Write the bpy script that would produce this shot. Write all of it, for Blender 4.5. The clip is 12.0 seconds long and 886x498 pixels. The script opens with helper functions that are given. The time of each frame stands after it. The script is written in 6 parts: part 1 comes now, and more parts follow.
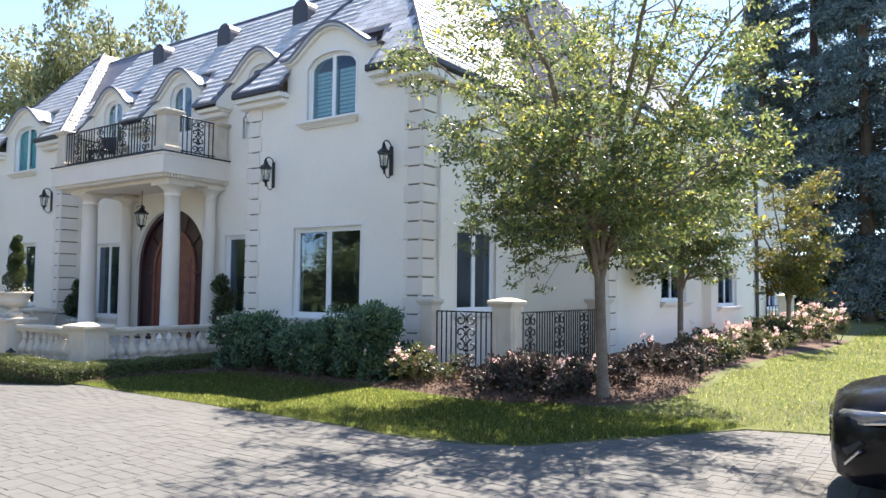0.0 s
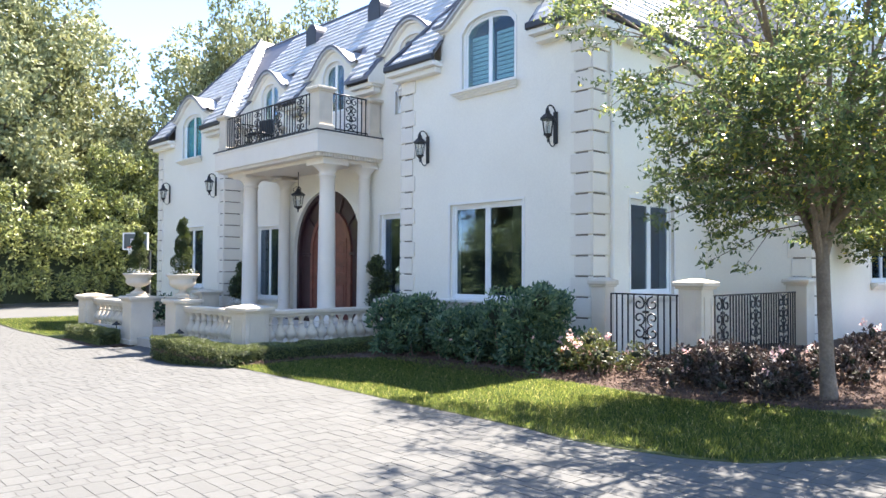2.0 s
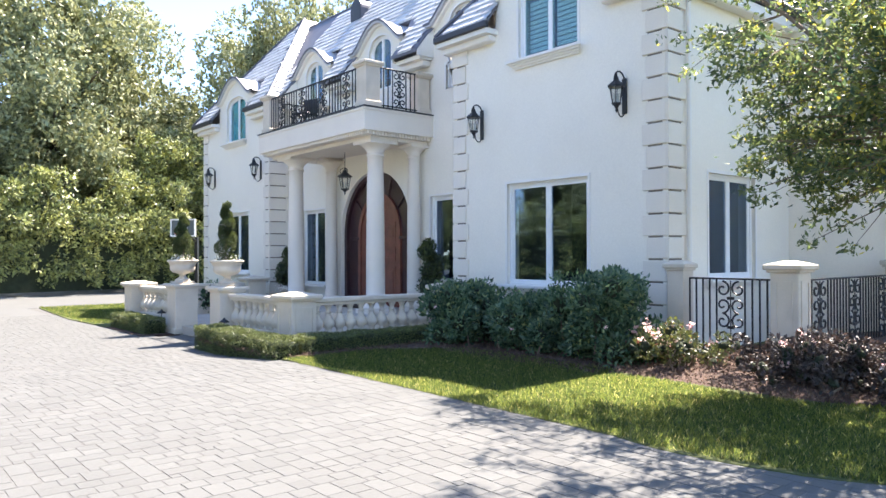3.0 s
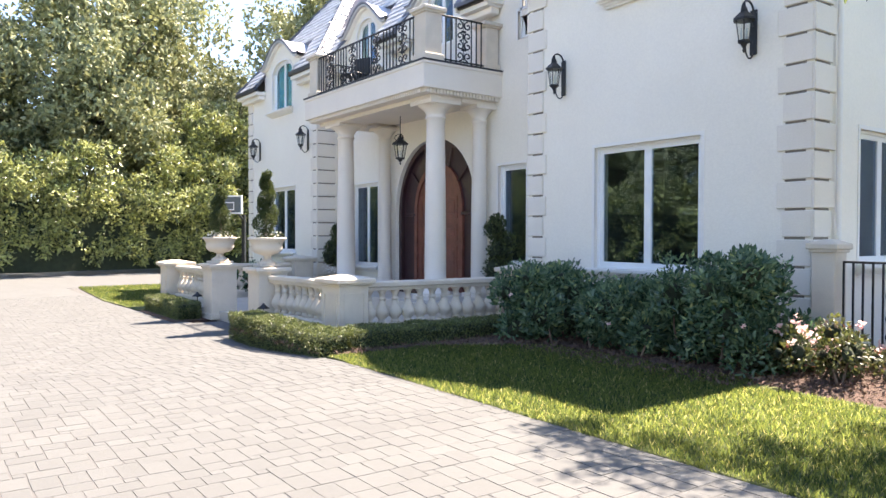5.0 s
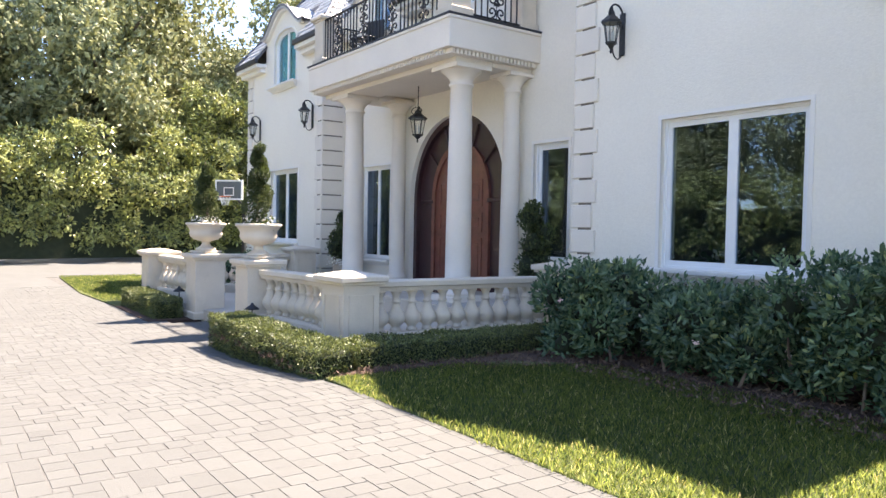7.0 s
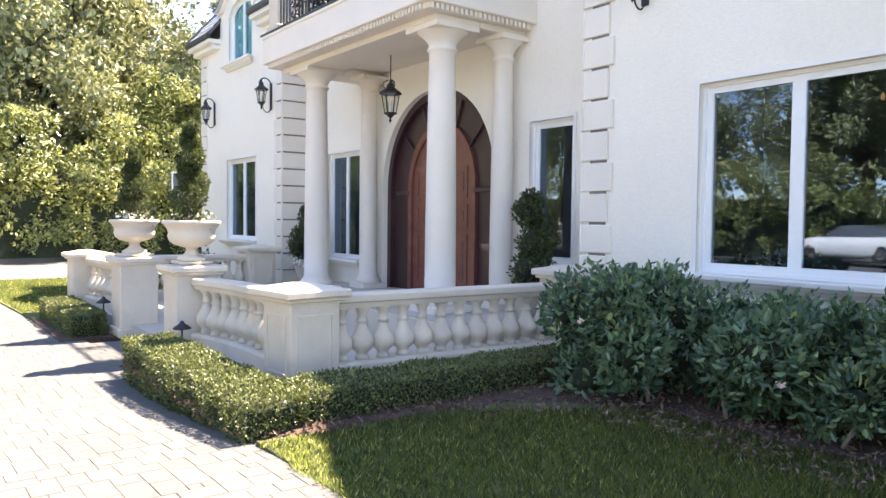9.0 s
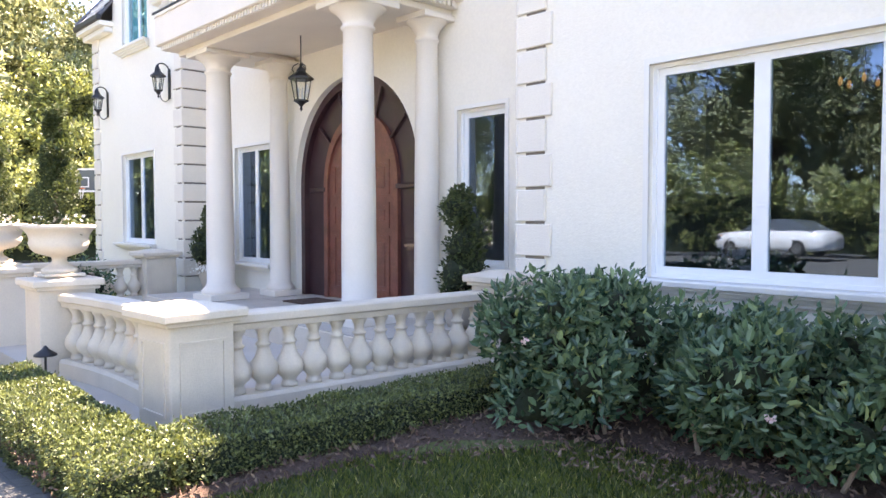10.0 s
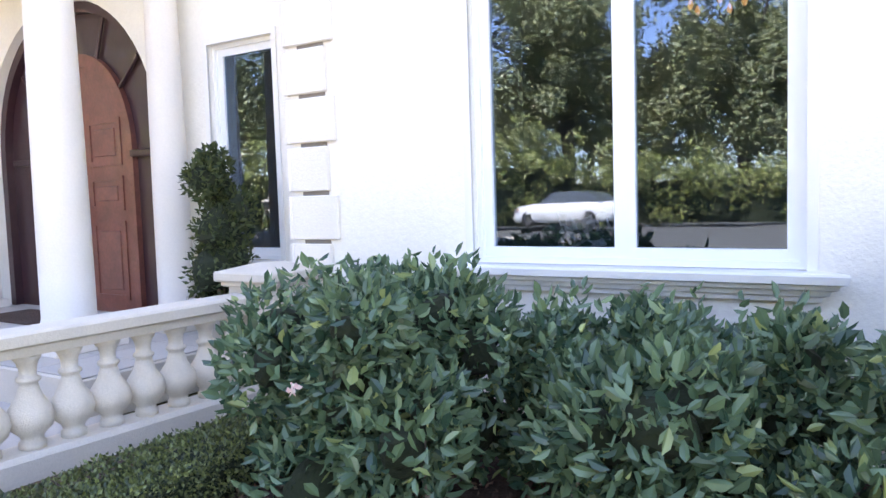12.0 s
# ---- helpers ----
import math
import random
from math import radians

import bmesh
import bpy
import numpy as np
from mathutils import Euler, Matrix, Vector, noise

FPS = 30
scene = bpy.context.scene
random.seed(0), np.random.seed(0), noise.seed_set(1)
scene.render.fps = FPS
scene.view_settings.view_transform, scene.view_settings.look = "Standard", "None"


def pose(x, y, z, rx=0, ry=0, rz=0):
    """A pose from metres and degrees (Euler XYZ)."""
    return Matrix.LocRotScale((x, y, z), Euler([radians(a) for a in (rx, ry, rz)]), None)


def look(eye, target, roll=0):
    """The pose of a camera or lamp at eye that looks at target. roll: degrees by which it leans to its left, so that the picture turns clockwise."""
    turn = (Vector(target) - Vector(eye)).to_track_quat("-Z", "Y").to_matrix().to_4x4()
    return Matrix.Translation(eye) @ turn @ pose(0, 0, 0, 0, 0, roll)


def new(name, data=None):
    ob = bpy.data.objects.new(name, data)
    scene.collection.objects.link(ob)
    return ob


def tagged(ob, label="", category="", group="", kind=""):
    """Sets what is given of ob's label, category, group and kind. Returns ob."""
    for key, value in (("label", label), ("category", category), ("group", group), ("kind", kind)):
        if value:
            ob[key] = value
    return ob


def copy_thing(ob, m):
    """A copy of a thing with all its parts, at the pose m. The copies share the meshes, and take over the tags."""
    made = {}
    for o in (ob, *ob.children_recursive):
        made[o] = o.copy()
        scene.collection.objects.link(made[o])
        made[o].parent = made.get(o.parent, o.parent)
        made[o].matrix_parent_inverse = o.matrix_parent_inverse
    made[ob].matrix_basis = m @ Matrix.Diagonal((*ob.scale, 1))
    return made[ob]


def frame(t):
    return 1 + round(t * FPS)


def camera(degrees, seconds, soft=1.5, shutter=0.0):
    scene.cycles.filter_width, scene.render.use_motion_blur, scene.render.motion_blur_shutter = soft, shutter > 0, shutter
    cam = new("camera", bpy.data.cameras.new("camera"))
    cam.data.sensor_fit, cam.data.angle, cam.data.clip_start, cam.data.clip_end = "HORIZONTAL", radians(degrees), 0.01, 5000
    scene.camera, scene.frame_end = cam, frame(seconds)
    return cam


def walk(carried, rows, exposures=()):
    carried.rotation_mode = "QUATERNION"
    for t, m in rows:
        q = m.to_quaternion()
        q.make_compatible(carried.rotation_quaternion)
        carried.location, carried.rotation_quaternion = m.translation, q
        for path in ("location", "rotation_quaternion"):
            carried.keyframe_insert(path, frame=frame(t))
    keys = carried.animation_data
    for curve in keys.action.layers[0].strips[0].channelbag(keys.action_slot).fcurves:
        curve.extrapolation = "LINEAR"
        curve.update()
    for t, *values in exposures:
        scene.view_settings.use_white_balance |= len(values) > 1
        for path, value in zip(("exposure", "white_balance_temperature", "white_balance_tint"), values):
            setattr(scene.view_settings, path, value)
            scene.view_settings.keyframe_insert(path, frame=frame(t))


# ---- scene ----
cam = camera(62.7, 12.0)
PATH = [
    (0, (1.074, -1.15, 1.571), (-0.077, 0.482, 1.682), 0.6),
    (0.5, (0.912, -1.041, 1.544), (-0.303, 0.546, 1.629), 0.5),
    (1, (0.676, -0.916, 1.555), (-0.59, 0.631, 1.63), 0.4),
    (1.5, (0.401, -0.659, 1.554), (-0.958, 0.807, 1.623), 0.3),
    (2, (0.08, -0.456, 1.556), (-1.375, 0.916, 1.612), 0.3),
    (2.5, (-0.352, -0.259, 1.573), (-1.842, 1.074, 1.608), -0.2),
    (3, (-0.746, 0.029, 1.547), (-2.283, 1.308, 1.56), -0.2),
    (5, (-2.549, 1.053, 1.484), (-4.171, 2.223, 1.445), 0.1),
    (5.5, (-3.022, 1.325, 1.483), (-4.655, 2.478, 1.434), 0.3),
    (6, (-3.494, 1.557, 1.463), (-5.133, 2.703, 1.419), 0.7),
    (6.5, (-3.944, 1.812, 1.444), (-5.581, 2.96, 1.398), 0.9),
    (7, (-4.406, 2.063, 1.429), (-6.039, 3.216, 1.37), 1.1),
    (9, (-6.06, 3.21, 1.464), (-7.656, 4.412, 1.386), 0.6),
    (9.5, (-6.44, 3.506, 1.481), (-7.992, 4.764, 1.397), 0.4),
    (10, (-6.852, 3.875, 1.497), (-8.314, 5.237, 1.412), 0.0),
    (10.5, (-7.166, 4.253, 1.463), (-8.589, 5.652, 1.344), -0.3),
    (11, (-7.513, 4.624, 1.444), (-8.786, 6.161, 1.308), -0.3),
    (11.5, (-7.759, 5.066, 1.363), (-8.93, 6.684, 1.252), -1.2),
    (12, (-8.069, 5.525, 1.4), (-9.109, 7.227, 1.256), -1.8),
]
EXPOSURES = [(0.0, 1.95, 7000, 15), (0.5, 2.28, 6900, 14), (1.0, 2.36, 6900, 14), (2.5, 2.4, 6800, 15), (6.0, 2.46, 7500, 19), (7.2, 2.44, 7500, 19), (9.0, 2.9, 7900, 21), (10.5, 3.35, 8000, 24), (12.0, 3.7, 8100, 26)]
walk(cam, [(t, look(eye, target, roll)) for t, eye, target, roll in PATH], EXPOSURES)

# ---- light ----
SUN_EL, SUN_AZ = 58.5, -2.0        # degrees; azimuth from +y towards +x
world = bpy.data.worlds.new("sky")
scene.world = world
world.use_nodes = True
wn = world.node_tree.nodes
sky = wn.new("ShaderNodeTexSky")
sky.sky_type = "NISHITA"
sky.sun_disc = False
sky.sun_elevation, sky.sun_rotation = radians(SUN_EL), radians(SUN_AZ)
sky.altitude = 2000
sky.air_density, sky.dust_density, sky.ozone_density = 1.0, 0.1, 3.0
wn["Background"].inputs["Strength"].default_value = 0.115
world.node_tree.links.new(sky.outputs[0], wn["Background"].inputs["Color"])
sun_data = bpy.data.lights.new("sun", "SUN")
sun_data.energy, sun_data.angle, sun_data.color = 4.8, radians(0.55), (1.0, 0.95, 0.87)
sun = new("sun", sun_data)
SUN_DIR = Vector((math.sin(radians(SUN_AZ)) * math.cos(radians(SUN_EL)), math.cos(radians(SUN_AZ)) * math.cos(radians(SUN_EL)), math.sin(radians(SUN_EL))))
sun.matrix_world = look(SUN_DIR * 60, (0, 0, 0))


# ---- materials ----
def mat(name, base, rough=0.6, metal=0.0, var=0.0, scale=4.0, fine=0.0, fine_scale=60.0, bump=0.0, bump_scale=80.0,
        island=0.0, obj=0.0, spec=0.5, stain=None, stain_scale=1.2, stain_amount=0.0, hue=0.0, coat=0.0):
    """A surface with two scales of colour change, fine relief and optional stains."""
    m = bpy.data.materials.new(name)
    m.use_nodes = True
    nt = m.node_tree
    n, l = nt.nodes, nt.links
    b = n["Principled BSDF"]
    b.inputs["Roughness"].default_value = rough
    b.inputs["Metallic"].default_value = metal
    b.inputs["Specular IOR Level"].default_value = spec
    b.inputs["Coat Weight"].default_value = coat
    tc = n.new("ShaderNodeTexCoord")
    geo = n.new("ShaderNodeNewGeometry")
    pos = geo.outputs["Position"]
    rgb = n.new("ShaderNodeRGB")
    rgb.outputs[0].default_value = (*base, 1)
    col = rgb.outputs[0]

    def noise_tex(s, detail=4.0):
        t = n.new("ShaderNodeTexNoise")
        t.inputs["Scale"].default_value = s
        t.inputs["Detail"].default_value = detail
        l.new(pos, t.inputs["Vector"])
        return t.outputs["Fac"]

    def value_by(fac, amount, colour):
        r = n.new("ShaderNodeMapRange")
        r.inputs["From Min"].default_value, r.inputs["From Max"].default_value = 0.25, 0.75
        r.inputs["To Min"].default_value, r.inputs["To Max"].default_value = 1 - amount, 1 + amount
        l.new(fac, r.inputs["Value"])
        h = n.new("ShaderNodeHueSaturation")
        l.new(r.outputs[0], h.inputs["Value"])
        l.new(colour, h.inputs["Color"])
        return h.outputs[0]

    if var:
        col = value_by(noise_tex(scale), var, col)
    if fine:
        col = value_by(noise_tex(fine_scale, 2.0), fine, col)
    for amount, source in ((island, geo.outputs["Random Per Island"]), (obj, None)):
        if amount:
            if source is None:
                source = n.new("ShaderNodeObjectInfo").outputs["Random"]
            r = n.new("ShaderNodeMapRange")
            r.inputs["To Min"].default_value, r.inputs["To Max"].default_value = 1 - amount, 1 + amount
            l.new(source, r.inputs["Value"])
            h = n.new("ShaderNodeHueSaturation")
            l.new(r.outputs[0], h.inputs["Value"])
            if hue:
                q = n.new("ShaderNodeMapRange")
                q.inputs["To Min"].default_value, q.inputs["To Max"].default_value = 0.5 - hue, 0.5 + hue
                w = n.new("ShaderNodeMath")
                w.operation = "FRACT"
                k = n.new("ShaderNodeMath")
                k.operation = "MULTIPLY"
                k.inputs[1].default_value = 7.31
                l.new(source, k.inputs[0])
                l.new(k.outputs[0], w.inputs[0])
                l.new(w.outputs[0], q.inputs["Value"])
                l.new(q.outputs[0], h.inputs["Hue"])
            l.new(col, h.inputs["Color"])
            col = h.outputs[0]
    if stain:
        mx = n.new("ShaderNodeMix")
        mx.data_type = "RGBA"
        r = n.new("ShaderNodeMapRange")
        r.inputs["From Min"].default_value, r.inputs["From Max"].default_value = 0.5, 0.75
        r.inputs["To Max"].default_value = stain_amount
        l.new(noise_tex(stain_scale, 8.0), r.inputs["Value"])
        l.new(r.outputs[0], mx.inputs["Factor"])
        l.new(col, mx.inputs["A"])
        mx.inputs["B"].default_value = (*stain, 1)
        col = mx.outputs["Result"]
    l.new(col, b.inputs["Base Color"])
    if bump:
        bp = n.new("ShaderNodeBump")
        bp.inputs["Strength"].default_value = bump
        bp.inputs["Distance"].default_value = 0.02
        l.new(noise_tex(bump_scale, 5.0), bp.inputs["Height"])
        l.new(bp.outputs[0], b.inputs["Normal"])
    return m


def leaf_mat(name, dark, light, rough=0.45, through_light=0.35, tip=None, thin=1.5):
    """Leaves that shine a little and let light through; colour differs leaf by leaf."""
    m = bpy.data.materials.new(name)
    m.use_nodes = True
    nt = m.node_tree
    n, l = nt.nodes, nt.links
    b = n["Principled BSDF"]
    b.inputs["Roughness"].default_value = rough
    geo = n.new("ShaderNodeNewGeometry")
    ramp = n.new("ShaderNodeValToRGB")
    ramp.color_ramp.elements[0].color, ramp.color_ramp.elements[1].color = (*dark, 1), (*light, 1)
    if tip:
        e = ramp.color_ramp.elements.new(0.93)
        e.color = (*light, 1)
        ramp.color_ramp.elements[-1].color = (*tip, 1)
    l.new(geo.outputs["Random Per Island"], ramp.inputs[0])
    l.new(ramp.outputs[0], b.inputs["Base Color"])
    tr = n.new("ShaderNodeBsdfTranslucent")
    h = n.new("ShaderNodeHueSaturation")
    h.inputs["Saturation"].default_value, h.inputs["Value"].default_value, h.inputs["Hue"].default_value = 1.1, thin, 0.48
    l.new(ramp.outputs[0], h.inputs["Color"])
    l.new(h.outputs[0], tr.inputs["Color"])
    mix = n.new("ShaderNodeMixShader")
    mix.inputs[0].default_value = through_light
    l.new(b.outputs[0], mix.inputs[1])
    l.new(tr.outputs[0], mix.inputs[2])
    l.new(mix.outputs[0], n["Material Output"].inputs["Surface"])
    return m


def glass_mat(name, tint=(0.74, 0.82, 0.88), clear=0.75, gloss=0.10):
    m = bpy.data.materials.new(name)
    m.use_nodes = True
    nt = m.node_tree
    n, l = nt.nodes, nt.links
    n.remove(n["Principled BSDF"])
    gl = n.new("ShaderNodeBsdfGlossy")
    gl.inputs["Roughness"].default_value = 0.015
    gl.inputs["Color"].default_value = (0.58, 0.76, 1.0, 1)
    tr = n.new("ShaderNodeBsdfTransparent")
    tr.inputs["Color"].default_value = (*[c * clear for c in tint], 1)
    lw = n.new("ShaderNodeLayerWeight")
    lw.inputs["Blend"].default_value = 0.5
    pw = n.new("ShaderNodeMath")
    pw.operation = "POWER"
    pw.inputs[1].default_value = 4.0
    l.new(lw.outputs["Facing"], pw.inputs[0])
    fr = n.new("ShaderNodeMapRange")
    fr.inputs["To Min"].default_value, fr.inputs["To Max"].default_value = gloss, 1.0
    l.new(pw.outputs[0], fr.inputs["Value"])
    mx = n.new("ShaderNodeMixShader")
    l.new(fr.outputs[0], mx.inputs[0])
    l.new(tr.outputs[0], mx.inputs[1])
    l.new(gl.outputs[0], mx.inputs[2])
    l.new(mx.outputs[0], n["Material Output"].inputs["Surface"])
    return m


M = {}
M["stucco"] = mat("stucco", (0.84, 0.79, 0.695), 0.9, var=0.03, scale=0.7, fine=0.03, fine_scale=35, bump=0.25, bump_scale=55,
                  stain=(0.62, 0.56, 0.49), stain_scale=0.5, stain_amount=0.22)
M["quoin"] = mat("quoin_stucco", (0.76, 0.70, 0.615), 0.9, var=0.04, scale=1.5, fine=0.03, fine_scale=45, bump=0.25, bump_scale=60, obj=0.03)
M["joint"] = mat("joint_shadow", (0.22, 0.19, 0.16), 0.95)
M["stone"] = mat("cast_stone", (0.65, 0.57, 0.465), 0.85, var=0.06, scale=2.5, fine=0.05, fine_scale=70, bump=0.3, bump_scale=120,
                 stain=(0.42, 0.37, 0.30), stain_scale=2.2, stain_amount=0.4)
M["column"] = mat("column_stone", (0.77, 0.70, 0.61), 0.85, var=0.04, scale=1.8, fine=0.03, fine_scale=60, bump=0.15, bump_scale=90)
M["trim"] = mat("painted_trim", (0.80, 0.77, 0.72), 0.6, var=0.02, scale=3, bump=0.05)
M["frame"] = mat("white_vinyl", (0.82, 0.82, 0.81), 0.4, var=0.02, scale=5)
M["slate"] = mat("slate", (0.43, 0.43, 0.43), 0.48, var=0.12, scale=3, fine=0.1, fine_scale=40, bump=0.3, bump_scale=40, island=0.22, spec=1.0)
M["slate_one"] = mat("slate_piece", (0.43, 0.43, 0.43), 0.48, var=0.12, scale=3, fine=0.1, fine_scale=40, bump=0.3, bump_scale=40, obj=0.22, spec=1.0)
M["lead"] = mat("ridge_metal", (0.13, 0.13, 0.15), 0.5, metal=0.3, var=0.15, scale=3)
M["gutter"] = mat("gutter_metal", (0.05, 0.05, 0.055), 0.45, metal=0.4, var=0.1)
M["iron"] = mat("wrought_iron", (0.018, 0.018, 0.02), 0.45, metal=0.2, var=0.2, scale=20, bump=0.1)
M["glass"] = glass_mat("window_glass")
M["upper_glass"] = glass_mat("upper_window_glass", (0.72, 0.86, 0.85), 0.95, 0.03)
M["lampglass"] = glass_mat("lamp_glass", (0.97, 0.97, 0.95), 0.98, 0.04)
M["door"] = mat("mahogany", (0.19, 0.062, 0.045), 0.35, var=0.25, scale=5, fine=0.15, fine_scale=30, bump=0.12, bump_scale=50, coat=0.3)
M["doorframe"] = mat("dark_mahogany", (0.045, 0.017, 0.021), 0.35, var=0.2, scale=4, fine=0.12, fine_scale=35, bump=0.1, coat=0.3)
M["brass"] = mat("aged_brass", (0.16, 0.12, 0.06), 0.4, metal=0.9, var=0.2)
# near-black: the gloom of unlit rooms is put into this colour
M["room"] = mat("room_shade", (0.09, 0.088, 0.085), 0.9, var=0.1)
M["curtain"] = mat("curtain_cloth", (0.46, 0.49, 0.48), 0.9, var=0.05, scale=6)
M["paver"] = mat("paver", (0.0935, 0.095, 0.090), 0.85, var=0.07, scale=1.0, fine=0.08, fine_scale=90, bump=0.35, bump_scale=110, island=0.07, hue=0.006,
                 stain=(0.114, 0.112, 0.104), stain_scale=0.8, stain_amount=0.3)
M["paver_one"] = mat("paver_piece", (0.0935, 0.095, 0.090), 0.85, var=0.07, scale=1.0, fine=0.08, fine_scale=90, bump=0.35, bump_scale=110, obj=0.07, hue=0.006,
                     stain=(0.114, 0.112, 0.104), stain_scale=0.8, stain_amount=0.3)
M["sand"] = mat("joint_sand", (0.095, 0.092, 0.086), 0.95, var=0.15, scale=3, fine=0.2, fine_scale=120, bump=0.4, bump_scale=200)
M["concrete"] = mat("far_paving", (0.0935, 0.095, 0.090), 0.9, var=0.1, scale=1.5, fine=0.1, fine_scale=20, bump=0.2, bump_scale=40)
M["soil"] = mat("lawn_soil", (0.075, 0.088, 0.022), 0.95, var=0.3, scale=0.9, fine=0.35, fine_scale=30, bump=0.6, bump_scale=60)
M["mulch"] = mat("mulch", (0.085, 0.05, 0.036), 0.95, var=0.3, scale=3, fine=0.45, fine_scale=45, bump=1.0, bump_scale=70)
M["chips"] = mat("mulch_chips", (0.15, 0.095, 0.065), 0.9, island=0.5, hue=0.02)
M["grass"] = leaf_mat("grass_blades", (0.011, 0.026, 0.012), (0.100, 0.125, 0.036), 0.6, 0.78, tip=(0.31, 0.29, 0.13), thin=3.0)
M["box"] = leaf_mat("boxwood_leaves", (0.018, 0.033, 0.012), (0.20, 0.235, 0.078), 0.42, 0.2)
# near-black green of the solid cores: shade between leaves put into colour
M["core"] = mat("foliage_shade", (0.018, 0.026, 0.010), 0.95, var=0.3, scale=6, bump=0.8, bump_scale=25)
M["camellia"] = leaf_mat("glossy_leaves", (0.030, 0.070, 0.046), (0.16, 0.25, 0.135), 0.25, 0.3, tip=(0.34, 0.40, 0.16))
M["topiary"] = leaf_mat("juniper_leaves", (0.025, 0.045, 0.016), (0.085, 0.11, 0.036), 0.6, 0.3)
M["myrtle"] = leaf_mat("tree_leaves", (0.034, 0.066, 0.038), (0.175, 0.215, 0.078), 0.33, 0.5, tip=(0.52, 0.48, 0.09), thin=1.7)
M["laurel"] = leaf_mat("tall_hedge_leaves", (0.026, 0.045, 0.020), (0.40, 0.44, 0.15), 0.42, 0.16, tip=(0.55, 0.54, 0.22))
M["oak"] = leaf_mat("oak_leaves", (0.10, 0.125, 0.06), (0.35, 0.37, 0.185), 0.55, 0.2, tip=(0.46, 0.47, 0.28))
# needle green lifted and blued; the distant haze is painted in
M["fir"] = leaf_mat("hazed_needles", (0.045, 0.078, 0.09), (0.18, 0.25, 0.26), 0.5, 0.35)
M["rose_leaf"] = leaf_mat("rose_leaves", (0.035, 0.045, 0.022), (0.12, 0.14, 0.045), 0.45, 0.3, tip=(0.17, 0.07, 0.05))
# maroon leaves; the pale tip tone paints glints on a few of them
M["dark_rose"] = leaf_mat("dark_rose_leaves", (0.022, 0.018, 0.014), (0.075, 0.055, 0.045), 0.5, 0.2, tip=(0.16, 0.12, 0.10))
M["petal"] = leaf_mat("rose_petals", (0.72, 0.46, 0.44), (0.82, 0.68, 0.60), 0.6, 0.4, tip=(0.85, 0.80, 0.70))
M["whiteflower"] = leaf_mat("white_petals", (0.75, 0.75, 0.70), (0.85, 0.84, 0.8), 0.6, 0.4)
M["bark"] = mat("bark", (0.20, 0.15, 0.11), 0.9, var=0.25, scale=4, fine=0.2, fine_scale=30, bump=0.6, bump_scale=35)
M["darkbark"] = mat("dark_bark", (0.085, 0.065, 0.05), 0.95, var=0.3, scale=3, bump=0.8, bump_scale=15)
M["pot"] = mat("clay_pot", (0.55, 0.48, 0.40), 0.85, var=0.1, scale=5, bump=0.2)
M["carpaint"] = mat("black_car_paint", (0.005, 0.005, 0.007), 0.25, spec=0.25, coat=0.15)
M["headlamp"] = mat("headlamp_lens", (0.22, 0.23, 0.25), 0.12, metal=0.5, var=0.2, scale=30, coat=1.0)
M["rubber"] = mat("tyre_rubber", (0.02, 0.02, 0.02), 0.8, bump=0.2)
M["chrome"] = mat("chrome", (0.7, 0.7, 0.72), 0.12, metal=1.0)
M["amber"] = mat("amber_plastic", (0.8, 0.3, 0.03), 0.25)
M["plastic"] = mat("black_plastic", (0.025, 0.025, 0.027), 0.5)
M["cyan"] = mat("cyan_blind", (0.28, 0.72, 0.86), 0.8, var=0.06, scale=4)
M["board"] = mat("backboard_acrylic", (0.10, 0.12, 0.14), 0.15)
M["white"] = mat("white_paint", (0.8, 0.8, 0.8), 0.5, var=0.03)
M["orange"] = mat("orange_steel", (0.55, 0.12, 0.03), 0.5)
M["whitecar"] = mat("white_car_paint", (0.75, 0.75, 0.74), 0.2, coat=1.0)
M["tile"] = mat("porch_stone", (0.46, 0.42, 0.37), 0.6, var=0.1, scale=1.5, fine=0.06, bump=0.1, obj=0.06)


# ---- mesh helpers ----
def mesh_of(bm, name, material, smooth=False):
    me = bpy.data.meshes.new(name)
    bm.normal_update()
    bm.to_mesh(me)
    bm.free()
    me.materials.append(material)
    if smooth:
        me.polygons.foreach_set("use_smooth", [True] * len(me.polygons))
    return me


def part(name, bm, material, parent, label="", smooth=False, m=None):
    """Links a bmesh (or a ready mesh) as one mesh object under a thing or a part."""
    me = mesh_of(bm, name, M[material], smooth) if isinstance(bm, bmesh.types.BMesh) else bm
    ob = new(name, me)
    if parent is not None:
        ob.parent = parent
    if m is not None:
        ob.matrix_basis = m
    if label:
        ob["label"] = label
    return ob


def thing(name, label, category, group="", kind="", m=None):
    ob = new(name)
    ob.empty_display_size = 0.1
    if m is not None:
        ob.matrix_basis = m
    return tagged(ob, label, category, group, kind)


def box(bm, x0, x1, y0, y1, z0, z1, bevel=0.0):
    made = bmesh.ops.create_cube(bm, size=1.0)["verts"]
    for v in made:
        v.co = Vector(((x0 + x1) / 2 + v.co.x * (x1 - x0), (y0 + y1) / 2 + v.co.y * (y1 - y0), (z0 + z1) / 2 + v.co.z * (z1 - z0)))
    if bevel:
        edges = list({e for v in made for e in v.link_edges})
        bmesh.ops.bevel(bm, geom=edges, offset=bevel, segments=1, affect="EDGES")
    return bm


def boxed(x0, x1, y0, y1, z0, z1, bevel=0.0):
    return box(bmesh.new(), x0, x1, y0, y1, z0, z1, bevel)


